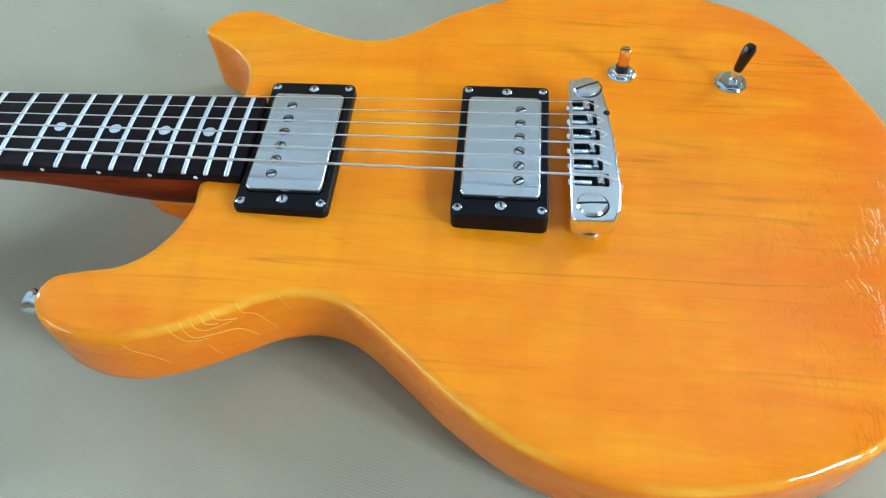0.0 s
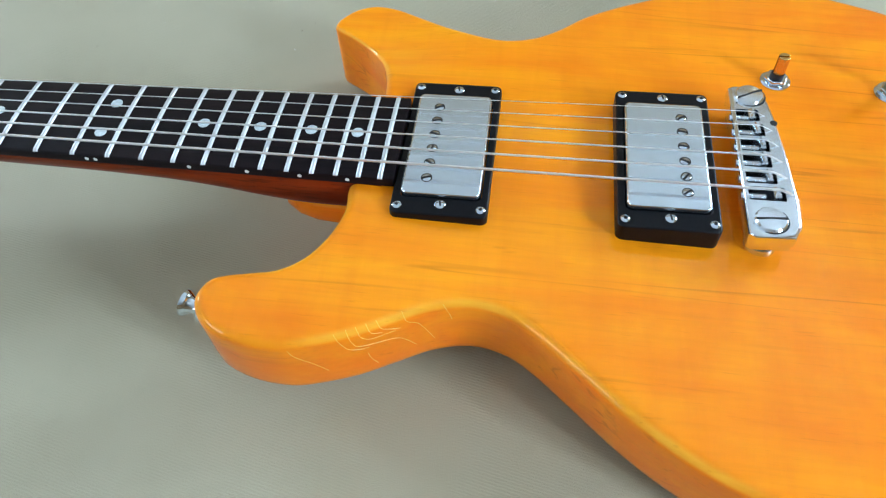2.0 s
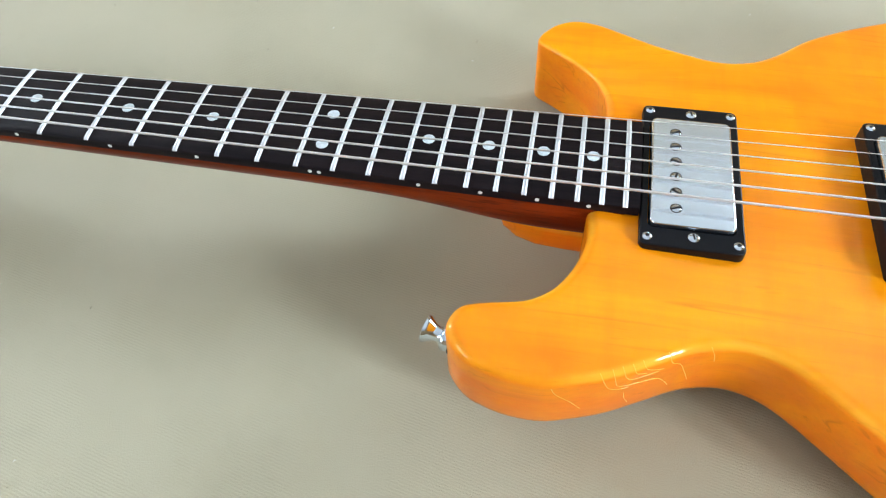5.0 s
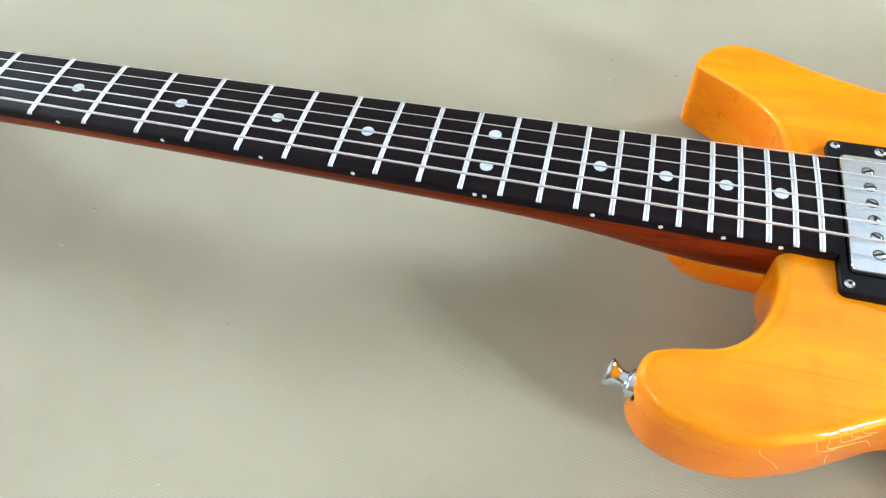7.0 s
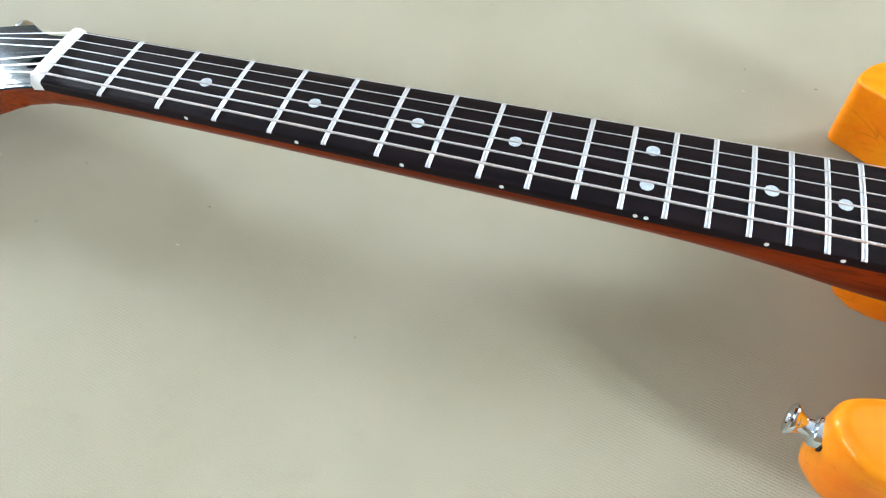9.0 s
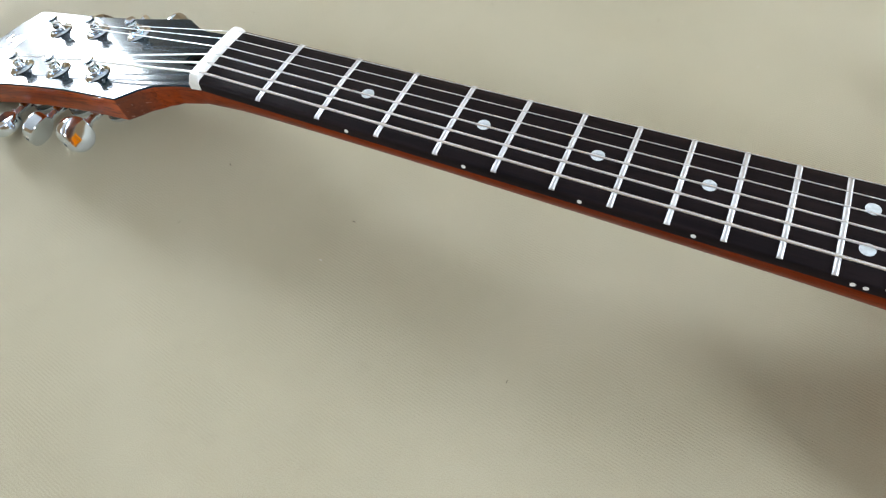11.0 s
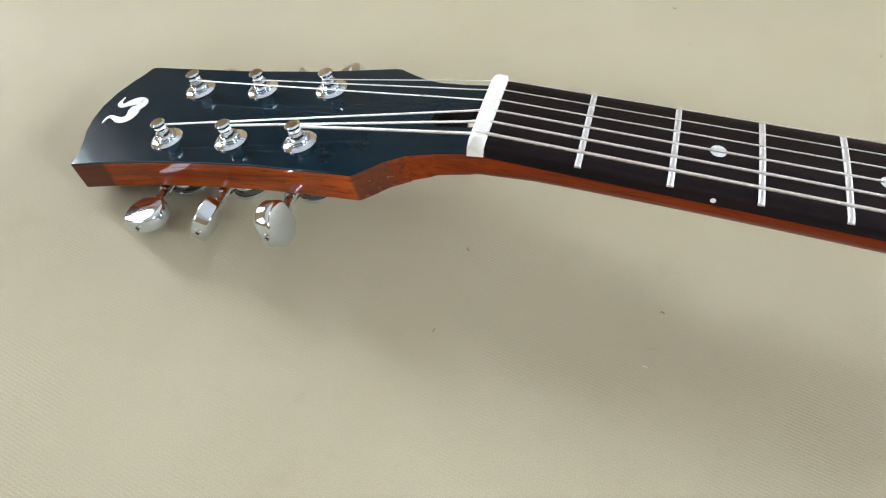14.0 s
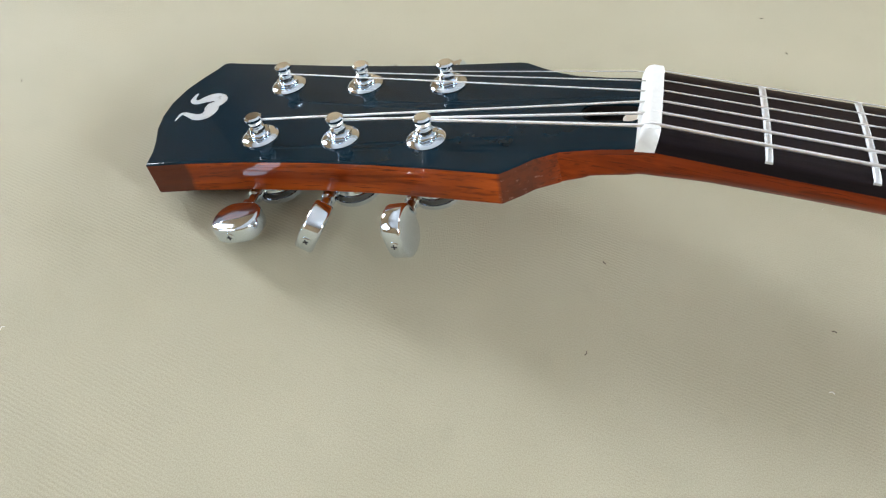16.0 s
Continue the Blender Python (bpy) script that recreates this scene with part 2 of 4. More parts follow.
BLACK_LACQUER = plain("black_headstock_lacquer", (0.002, 0.015, 0.026), 0.16, 60, 0.15, 0.01, Specular_IOR_Level=0.06, Coat_Weight=0.34, Coat_Roughness=0.05)
BONE = plain("white_nut_bone", (0.80, 0.79, 0.76), 0.38, 400, 0.08, 0.03)
PEARL = plain("pearl_dot", (0.74, 0.80, 0.84), 0.22, 350, 0.3, 0.0)
WHITE_DOT = plain("white_side_dot", (0.80, 0.80, 0.77), 0.4, 300, 0.1, 0.0)
SILVER_INLAY = plain("silver_inlay", (0.62, 0.63, 0.64), 0.30, 300, 0.15, 0.0, Metallic=0.3)
PALE_AMBER = plain("pale_amber_crack", (0.96, 0.53, 0.05), 0.4, 300, 0.1, 0.0)
CLOTH = cloth_mat()
# wall colour set to warm the light bounced into the shadows
WALLPAINT = plain("warm_bounce_wall_paint", (0.36, 0.245, 0.13), 0.8, 30, 0.08, 0.05)
CEILPAINT = plain("off_white_ceiling_paint", (0.56, 0.56, 0.56), 0.85, 30, 0.05, 0.05)
FLOORWOOD = mahogany("oak_floor", (0.20, 0.12, 0.06, 1), (0.32, 0.20, 0.11, 1), 0.2)
FRAMEPAINT = plain("white_window_paint", (0.78, 0.78, 0.76), 0.5, 60, 0.05, 0.03)
TABLEWOOD = mahogany("table_wood", (0.16, 0.09, 0.04, 1), (0.26, 0.16, 0.08, 1), 0.2)
LINT = plain("pale_lint", (0.75, 0.73, 0.66), 0.9, 300, 0.1, 0.0)
DARKLINT = plain("dark_lint", (0.10, 0.07, 0.05), 0.9, 300, 0.1, 0.0)


# ---- mesh helpers ----
def part(name, bm, material, parent=None, label="", smooth=True, m=None):
    bmesh.ops.recalc_face_normals(bm, faces=bm.faces[:])
    me = bpy.data.meshes.new(name)
    bm.to_mesh(me)
    bm.free()
    me.materials.append(material)
    if smooth:
        me.polygons.foreach_set("use_smooth", [True] * len(me.polygons))
        me.set_sharp_from_angle(angle=radians(38))
        me.polygons.foreach_set("use_smooth", [abs(q.normal.z) < 0.99995 for q in me.polygons])     # level caps stay flat
    ob = new(name, me)
    ob.parent = parent
    if m is not None:
        ob.matrix_basis = m
    if label:
        ob["label"] = label
    return ob


def again(ob, m, parent=None):
    """Another part on the same mesh."""
    o = new(ob.name.split(".")[0], ob.data)
    o.parent, o.matrix_basis = parent or ob.parent, m
    if ob.get("label"):
        o["label"] = ob["label"]
    return o


def smooth_loop(points, step, closed=True):
    """A Catmull-Rom curve through the points, in even steps."""
    p = np.array(points, float)
    n = len(p)
    dense = []
    for i in range(n if closed else n - 1):
        a, b, c, d = (p[(i + k) % n] if closed else p[min(max(i + k, 0), n - 1)] for k in (-1, 0, 1, 2))
        for t in np.linspace(0, 1, 24, endpoint=False):
            dense.append(0.5 * (2 * b + (c - a) * t + (2 * a - 5 * b + 4 * c - d) * t**2 + (3 * b - a - 3 * c + d) * t**3))
    dense.append(p[0] if closed else p[-1])
    dense = np.array(dense)
    run = np.r_[0, np.cumsum(np.linalg.norm(np.diff(dense, axis=0), axis=1))]
    count = max(int(run[-1] / step), 8)
    at = np.linspace(0, run[-1], count, endpoint=not closed)
    return np.stack([np.interp(at, run, dense[:, i]) for i in range(dense.shape[1])], 1)


def inside(poly, q):
    """Which of the points q lie in the polygon."""
    a, b = poly, np.roll(poly, -1, 0)
    res = np.zeros(len(q), bool)
    for (ax, ay), (bx, by) in zip(a, b):
        if ay != by:
            res ^= ((ay > q[:, 1]) != (by > q[:, 1])) & (q[:, 0] < (bx - ax) * (q[:, 1] - ay) / (by - ay) + ax)
    return res


def edge_distance(poly, q):
    a, b = poly, np.roll(poly, -1, 0)
    best = np.full(len(q), 9.0)
    for p0, p1 in zip(a, b):
        d = p1 - p0
        t = np.clip(((q - p0) @ d) / max(d @ d, 1e-12), 0, 1)
        best = np.minimum(best, np.linalg.norm(q - p0 - t[:, None] * d, axis=1))
    return best


def inset(poly, d):
    """The closed polygon moved inwards by d, vertex by vertex (counter-clockwise polygons)."""
    t0 = poly - np.roll(poly, 1, 0)
    t1 = np.roll(poly, -1, 0) - poly
    n0 = np.stack([-t0[:, 1], t0[:, 0]], 1) / (np.linalg.norm(t0, axis=1)[:, None] + 1e-12)
    n1 = np.stack([-t1[:, 1], t1[:, 0]], 1) / (np.linalg.norm(t1, axis=1)[:, None] + 1e-12)
    n = n0 + n1
    n /= np.maximum((n * n0).sum(1), 0.35)[:, None] * 1.0 + 1e-12
    n /= np.maximum(np.linalg.norm(n, axis=1)[:, None] / 1.6, 1.0)
    return poly + n * np.reshape(d, (-1, 1))


def ccw(poly):
    p = np.array(poly, float)
    q = np.roll(p, -1, 0)
    return p if (p[:, 0] * q[:, 1] - q[:, 0] * p[:, 1]).sum() > 0 else p[::-1].copy()


def fill(loops, extra=()):
    """Triangles over the first loop less the other loops; gives (points, triangles, and for each loop its point numbers)."""
    pts, edges, spans = [], [], []
    for lp in loops:
        s = len(pts)
        pts += [Vector(p) for p in lp]
        edges += [(s + i, s + (i + 1) % len(lp)) for i in range(len(lp))]
        spans.append(range(s, s + len(lp)))
    pts += [Vector(p) for p in extra]
    vs, _, fs, orig, _, _ = geometry.delaunay_2d_cdt(pts, edges, [], 0, 1e-7)
    where = {}
    for i, o in enumerate(orig):
        for k in o:
            where[k] = i
    xy = np.array([tuple(v) for v in vs])
    mid = np.array([xy[list(f)].mean(0) for f in fs])
    keep = inside(np.array(loops[0]), mid)
    for hole in loops[1:]:
        keep &= ~inside(np.array(hole), mid)
    return xy, [f for f, k in zip(fs, keep) if k], [[where[i] for i in s] for s in spans]


def prism(outline, z0, z1, bevel=0.0, holes=(), bm=None, bevel_low=None):
    """A plate of that outline with bevelled rims and straight holes."""
    bm = bm or bmesh.new()
    outline = ccw(outline)
    low = bevel if bevel_low is None else bevel_low
    steps = [(0.0, 0.0)] if not bevel else [(1 - math.cos(a), math.sin(a)) for a in (0, math.pi / 6, math.pi / 3, math.pi / 2)]
    steps_low = [(0.0, 0.0)] if not low else [(1 - math.cos(a), math.sin(a)) for a in (0, math.pi / 6, math.pi / 3, math.pi / 2)]
    rings = [(inset(outline, low * i), z0 + low * (1 - s)) for i, s in reversed(steps_low)]
    rings += [(inset(outline, bevel * i), z1 - bevel * (1 - s)) for i, s in steps]
    made = [[bm.verts.new((x, y, z)) for x, y in lp] for lp, z in rings]
    n = len(outline)
    for a, b in zip(made, made[1:]):
        for i in range(n):
            bm.faces.new((a[i], a[(i + 1) % n], b[(i + 1) % n], b[i]))
    holes = [ccw(h) for h in holes]
    walls = [[], []]
    for which, (ring, vs) in enumerate(((rings[0], made[0]), (rings[-1], made[-1]))):
        xy, tris, spans = fill([ring[0], *holes])
        index = {k: v for k, v in zip(spans[0], vs)}
        for h, span in zip(holes, spans[1:]):
            row = [bm.verts.new((*p, ring[1])) for p in h]
            index |= dict(zip(span, row))
            walls[which].append(row)
        for t in tris:
            if len({index.get(i) for i in t} - {None}) == 3:
                bm.faces.new([index[i] for i in t])
    for a, b in zip(*walls):
        for i in range(len(a)):
            bm.faces.new((a[i], a[(i + 1) % len(a)], b[(i + 1) % len(a)], b[i]))
    return bm


def rect(x0, x1, y0, y1, r=0.0, n=4):
    if not r:
        return np.array([(x0, y0), (x1, y0), (x1, y1), (x0, y1)], float)
    out = []
    for cx, cy, a0 in ((x1 - r, y1 - r, 0), (x0 + r, y1 - r, 90), (x0 + r, y0 + r, 180), (x1 - r, y0 + r, 270)):
        out += [(cx + r * math.cos(radians(a0 + 90 * i / n)), cy + r * math.sin(radians(a0 + 90 * i / n))) for i in range(n + 1)]
    return np.array(out)


def box(x0, x1, y0, y1, z0, z1, bevel=0.0, r=0.0, bm=None):
    return prism(rect(x0, x1, y0, y1, r), z0, z1, bevel, bm=bm)


def lathe(profile, n=28, bm=None, m=None):
    """A turned body from (radius, height) pairs round z."""
    bm = bm or bmesh.new()
    m = m or Matrix()
    rings = []
    for r, z in profile:
        if r < 1e-6:
            rings.append([bm.verts.new(m @ Vector((0, 0, z)))])
        else:
            rings.append([bm.verts.new(m @ Vector((r * math.cos(2 * math.pi * i / n), r * math.sin(2 * math.pi * i / n), z))) for i in range(n)])
    for a, b in zip(rings, rings[1:]):
        for i in range(n):
            j = (i + 1) % n
            if len(a) == 1 and len(b) > 1:
                bm.faces.new((a[0], b[i], b[j]))
            elif len(b) == 1 and len(a) > 1:
                bm.faces.new((a[i], a[j], b[0]))
            elif len(a) > 1:
                bm.faces.new((a[i], a[j], b[j], b[i]))
    for ring in (rings[0], rings[-1]):
        if len(ring) > 1:
            bm.faces.new(ring)
    return bm


def tube(points, radius, n=8, bm=None):
    """A round wire along the points."""
    bm = bm or bmesh.new()
    p = [Vector(q) for q in points]
    rings = []
    for i, q in enumerate(p):
        d = (p[min(i + 1, len(p) - 1)] - p[max(i - 1, 0)]).normalized()
        u = d.cross(Vector((0, 0, 1)) if abs(d.z) < 0.9 else Vector((1, 0, 0))).normalized()
        v = d.cross(u)
        rings.append([bm.verts.new(q + radius * (u * math.cos(2 * math.pi * k / n) + v * math.sin(2 * math.pi * k / n))) for k in range(n)])
    for a, b in zip(rings, rings[1:]):
        for k in range(n):
            bm.faces.new((a[k], a[(k + 1) % n], b[(k + 1) % n], b[k]))
    bm.faces.new(rings[0]), bm.faces.new(rings[-1])
    return bm


def loft(sections, bm=None):
    bm = bm or bmesh.new()
    rings = [[bm.verts.new(q) for q in s] for s in sections]
    n = len(rings[0])
    for a, b in zip(rings, rings[1:]):
        for i in range(n):
            bm.faces.new((a[i], a[(i + 1) % n], b[(i + 1) % n], b[i]))
    bm.faces.new(rings[0]), bm.faces.new(rings[-1])
    return bm


# ---- the room ----
# unseen room closed round the table, for bounced light and reflections
def wall(name, axis, at, out, lo, hi, z0, z1, openings=()):
    """A wall 0.16 m thick; openings, in order: from, to along the wall, from, to in height."""
    bm = bmesh.new()
    a, b = sorted((at, at + out * 0.16))

    def block(u0, u1, v0, v1):
        if axis == "x":
            box(a, b, u0, u1, v0, v1, bm=bm)
        else:
            box(u0, u1, a, b, v0, v1, bm=bm)

    for u0, u1, v0, v1 in openings:
        block(lo, u0, z0, z1), block(u0, u1, z0, v0), block(u0, u1, v1, z1)
        lo = u1
    block(lo, hi, z0, z1)
    return tagged(part(name, bm, WALLPAINT, smooth=False), "unseen plain room wall, warm tan to warm the shadows", "wall", kind="structure")


wall("wall_west", "x", X0, -1, Y0 - 0.16, Y1 + 0.16, ZFLOOR, ZCEIL, (WEST_NEAR, WEST_FAR))
wall("wall_east", "x", X1, 1, Y0 - 0.16, Y1 + 0.16, ZFLOOR, ZCEIL, (EAST_NEAR, EAST_FAR))
wall("wall_north", "y", Y1, 1, X0, X1, ZFLOOR, ZCEIL)
wall("wall_south", "y", Y0, -1, X0, X1, ZFLOOR, ZCEIL)
tagged(part("floor", box(X0 - 0.16, X1 + 0.16, Y0 - 0.16, Y1 + 0.16, ZFLOOR - 0.1, ZFLOOR), FLOORWOOD, smooth=False), "plain brown oak wood floor of the room", "floor", kind="structure")
tagged(part("ceiling", box(X0 - 0.16, X1 + 0.16, Y0 - 0.16, Y1 + 0.16, ZCEIL, ZCEIL + 0.1), CEILPAINT, smooth=False), "plain white painted ceiling", "ceiling", kind="structure")


def window(name, axis, at, opening):
    u0, u1, v0, v1 = opening
    w = tagged(new(name), "white painted wooden window frame with one mullion", "window", kind="structure")

    def bar(nm, a0, a1, b0, b1, depth):
        c0, c1 = at - depth, at + depth
        bm = box(c0, c1, a0, a1, b0, b1, 0.004) if axis == "x" else box(a0, a1, c0, c1, b0, b1, 0.004)
        part(nm, bm, FRAMEPAINT, w, smooth=False)

    e = 0.003
    bar("window_frame", u0 + e, u0 + 0.05, v0 + e, v1 - e, 0.03)
    bar("window_frame", u1 - 0.05, u1 - e, v0 + e, v1 - e, 0.03)
    bar("window_frame", u0 + 0.051, u1 - 0.051, v0 + e, v0 + 0.05, 0.03)
    bar("window_frame", u0 + 0.051, u1 - 0.051, v1 - 0.05, v1 - e, 0.03)
    bar("mullion", (u0 + u1) / 2 - 0.025, (u0 + u1) / 2 + 0.025, v0 + 0.051, v1 - 0.051, 0.025)


window("window_1", "x", X0 - 0.04, WEST_FAR)
window("window_2", "x", X0 - 0.04, WEST_NEAR)
window("window_3", "x", X1 + 0.04, EAST_NEAR)
window("window_4", "x", X1 + 0.04, EAST_FAR)

# table and cloth
TX0, TX1, TY0, TY1 = -0.75, 1.25, -0.5, 0.75
table = tagged(new("table"), "large brown wooden table under a beige cloth", "table")
part("tabletop", box(TX0, TX1, TY0, TY1, -0.033, -0.003, 0.003, 0.01), TABLEWOOD, table)
leg = part("leg", box(-0.03, 0.03, -0.03, 0.03, ZFLOOR, -0.0335, 0.003), TABLEWOOD, table, m=pose(TX0 + 0.08, TY0 + 0.08, 0))
for lx, ly in ((TX1 - 0.08, TY0 + 0.08), (TX0 + 0.08, TY1 - 0.08), (TX1 - 0.08, TY1 - 0.08)):
    again(leg, pose(lx, ly, 0))
tagged(part("table_cloth", box(TX0 - 0.004, TX1 + 0.004, TY0 - 0.004, TY1 + 0.004, -0.0029, 0.0, 0.001, 0.012), CLOTH), "matte beige suede-like cloth covering the table", "tablecloth")


# ---- the guitar ----
guitar = tagged(new("electric_guitar"), "amber lacquered electric guitar with black headstock, lying on a beige cloth", "guitar")
SCALE = 0.628
ZB = 0.064                       # top of the fingerboard


def fret_x(n):
    return SCALE * (1 - 2 ** (-n / 12))


def half_width(x):
    return 0.0213 + (0.0283 - 0.0213) * x / 0.4523


OUTLINE = [(438, -20), (435.5, -29), (436.5, -41), (434, -53), (430, -62.5), (423.5, -72), (414, -79), (403, -82), (393, -84.5), (386.5, -87.5), (383, -93), (382.3, -100),
           (386.5, -107.5), (394, -113.5), (407, -117.5), (420, -118.5), (431, -117), (451, -110), (468, -101), (484, -92.5), (501, -88.5), (517, -91.5), (530, -99.5), (545, -112),
           (570, -133), (596, -149.5), (625, -160), (655, -163), (690, -158), (720, -147), (741, -134.5), (764, -111), (779, -80), (787, -40), (789.5, 0), (787.5, 43),
           (779, 70), (770, 93), (752, 118), (732, 137), (706, 149), (672, 158), (640, 158.5), (608, 150), (574, 135), (548, 119.5), (530, 103.5), (515, 94.5),
           (498, 92.5), (476, 101), (448, 116.5), (433, 123.5), (420, 125), (409, 119.5), (402, 110.8), (399.6, 105), (400, 101.2), (403, 98.6), (412, 93), (422.5, 84.5), (430, 75.5),
           (435.5, 66.5), (439, 56), (441, 44), (441.5, 20)]
R_TOP, R_BACK, THICK = 0.0056, 0.0095, 0.0437


def ease(v):
    v = np.clip(v, 0, 1)
    return v * v * (3 - 2 * v)


def far_horn_drop(x, y):
    return 0.0100 * ease((y - 0.035) / 0.06) * ease((0.51 - x) / 0.09)


def body_top(x, y):
    """The top falls away from the fingerboard at the neck's angle; the far horn dips a little."""
    return 0.0585 - 0.04 * (x - 0.42) - far_horn_drop(x, y)


def body_back(x, y):
    return np.maximum(0.0585 - 0.04 * (x - 0.42) - THICK - far_horn_drop(x, y), 0.0)


def build_body():
    out = ccw(smooth_loop(np.array(OUTLINE) / 1000, 0.0022))
    # the upper rim is rounded, but crisper round the far horn
    r_top = R_TOP - 0.0034 * ease((out[:, 1] - 0.03) / 0.04) * ease((0.47 - out[:, 0]) / 0.05)
    n = len(out)
    bm = bmesh.new()
    rows = []
    r_back = R_BACK - 0.0050 * ease((out[:, 1] - 0.03) / 0.04) * ease((0.47 - out[:, 0]) / 0.05)
    for a in np.radians((90, 68, 45, 22, 0)):
        rows.append((inset(out, r_back * (1 - math.cos(a))), body_back(out[:, 0], out[:, 1]) + r_back * (1 - math.sin(a))))
    low, rim = body_back(out[:, 0], out[:, 1]) + r_back, body_top(out[:, 0], out[:, 1])
    for f in (0.35, 0.7):
        rows.append((out, low + (rim - r_top - low) * f))
    for a in np.radians((0, 15, 30, 45, 60, 75, 90)):
        rows.append((inset(out, r_top * (1 - math.cos(a))), rim - r_top * (1 - math.sin(a))))
    made = [[bm.verts.new((x, y, z)) for (x, y), z in zip(lp, zs)] for lp, zs in rows]
    for a, b in zip(made, made[1:]):
        for i in range(n):
            bm.faces.new((a[i], a[(i + 1) % n], b[(i + 1) % n], b[i]))
    bm.faces.new(made[0])
    top = rows[-1][0]
    gx, gy = np.meshgrid(np.arange(0.37, 0.80, 0.006), np.arange(-0.17, 0.17, 0.006))
    q = np.stack([gx.ravel(), gy.ravel()], 1) + np.where((np.arange(gx.size) // gx.shape[1] % 2 == 0)[:, None], (0.003, 0), (0, 0))
    q = q[inside(top, q)]
    q = q[edge_distance(top, q) > 0.0035]
    xy, tris, spans = fill([top], q)
    z = body_top(xy[:, 0], xy[:, 1])
    index = dict(zip(spans[0], made[-1]))
    for t in tris:
        for i in t:
            if i not in index:
                index[i] = bm.verts.new((*xy[i], z[i]))
        bm.faces.new([index[i] for i in t])
    return bm


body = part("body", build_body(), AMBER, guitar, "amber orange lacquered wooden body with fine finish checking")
body.data.set_sharp_from_angle(angle=radians(80))

# heel: the body's tongue under the neck
sections = []
for x, hw, zt, zb in ((0.392, 0.010, 0.034, 0.027), (0.396, 0.0165, 0.0345, 0.022), (0.403, 0.0205, 0.0348, 0.0185), (0.413, 0.0228, 0.035, 0.0165), (0.428, 0.0238, 0.035, 0.0158), (0.452, 0.0245, 0.035, 0.0155)):
    ring = [(x, hw * math.copysign(abs(math.cos(a)) ** 0.42, math.cos(a)), (zt + zb) / 2 + (zt - zb) / 2 * math.copysign(abs(math.sin(a)) ** 0.42, math.sin(a))) for a in np.linspace(0, 2 * math.pi, 28, endpoint=False)]
    sections.append(ring)
part("heel", loft(sections), AMBER, guitar, "amber lacquered heel under the neck")


# neck
def neck_section(x, hw, top, bottom, power, groove):
    mid = min(float(np.interp(x, [-0.04, 0.02], [0.0481, ZB - 0.006])), top) - 0.0012
    ring = [(x, hw, top), (x, 0.0072, top), (x, 0.0071, top - groove), (x, -0.0081, top - groove), (x, -0.0082, top), (x, -hw, top)]
    for u in np.linspace(0, math.pi, 45):
        a = math.pi + math.pi * (0.5 - 0.5 * math.cos(math.pi * (0.5 - 0.5 * math.cos(u))))
        c, s = math.cos(a), math.sin(a)
        ring.append((x, hw * math.copysign(abs(c) ** (2 / power), c), mid + (mid - bottom) * -abs(s) ** (2 / power)))
    return ring


NECK_ROWS = ((-0.0400, 0.0366, 16.0), (-0.0305, 0.0376, 16.0), (-0.026, 0.0390, 13.0), (-0.019, 0.0407, 8.0), (-0.011, 0.0421, 5.2), (-0.0045, 0.0427, 3.8), (0.0005, 0.0428, 3.0), (0.03, 0.0424, 2.3), (0.10, 0.0424, 2.05), (0.20, 0.0410, 2.05), (0.29, 0.0396, 2.1),
                       (0.335, 0.0378, 2.3), (0.360, 0.0362, 2.7), (0.378, 0.0350, 3.4), (0.395, 0.0345, 4.6), (0.415, 0.0342, 6.0), (0.452, 0.0342, 6.0))
sections = []
rows = smooth_loop([(x, d, p / 500) for x, d, p in NECK_ROWS], 0.003, closed=False) * (1, 1, 500)
step_rows = [(x, float(np.interp(x, rows[:, 0], rows[:, 1])), float(np.interp(x, rows[:, 0], rows[:, 2]))) for x in (-0.0041, -0.0039)]
for x, drop, power in sorted([tuple(r) for r in rows] + step_rows):
    hw = half_width(max(x, 0)) - (0.0002 if x > 0 else 0.0004) if x > -0.02 else float(np.interp(x, [-0.040, -0.0305, -0.02], [0.0270, 0.0236, 0.0217]))
    top = ZB - 0.006 if x > -0.004 else 0.058 + 0.222 * (x + 0.010) - 0.0032
    sections.append(neck_section(x, hw, top, drop, power, 0.00002 if x > -0.004 else 0.0046))
part("neck", loft(sections), NECKWOOD, guitar, "mahogany neck with satin finish, shaded to red-brown")

# fingerboard with gently radiused top
sections = []
for x in (0.0, 0.0002, 0.15, 0.30, 0.4580, 0.4582):
    hw = half_width(x) - (0.0004 if x in (0.0, 0.4582) else 0)
    ring = [(x, -hw, ZB - 0.0060), (x, -hw, ZB - 0.0018), (x, -hw + 0.0004, ZB - 0.0012)]
    ring += [(x, y, ZB - y * y / (2 * 0.305)) for y in np.linspace(-hw + 0.001, hw - 0.001, 13)]
    ring += [(x, hw - 0.0004, ZB - 0.0012), (x, hw, ZB - 0.0018), (x, hw, ZB - 0.0060)]
    sections.append(ring)
fingerboard = part("fingerboard", loft(sections), ROSE, guitar, "dark rosewood fingerboard with pearl dots")


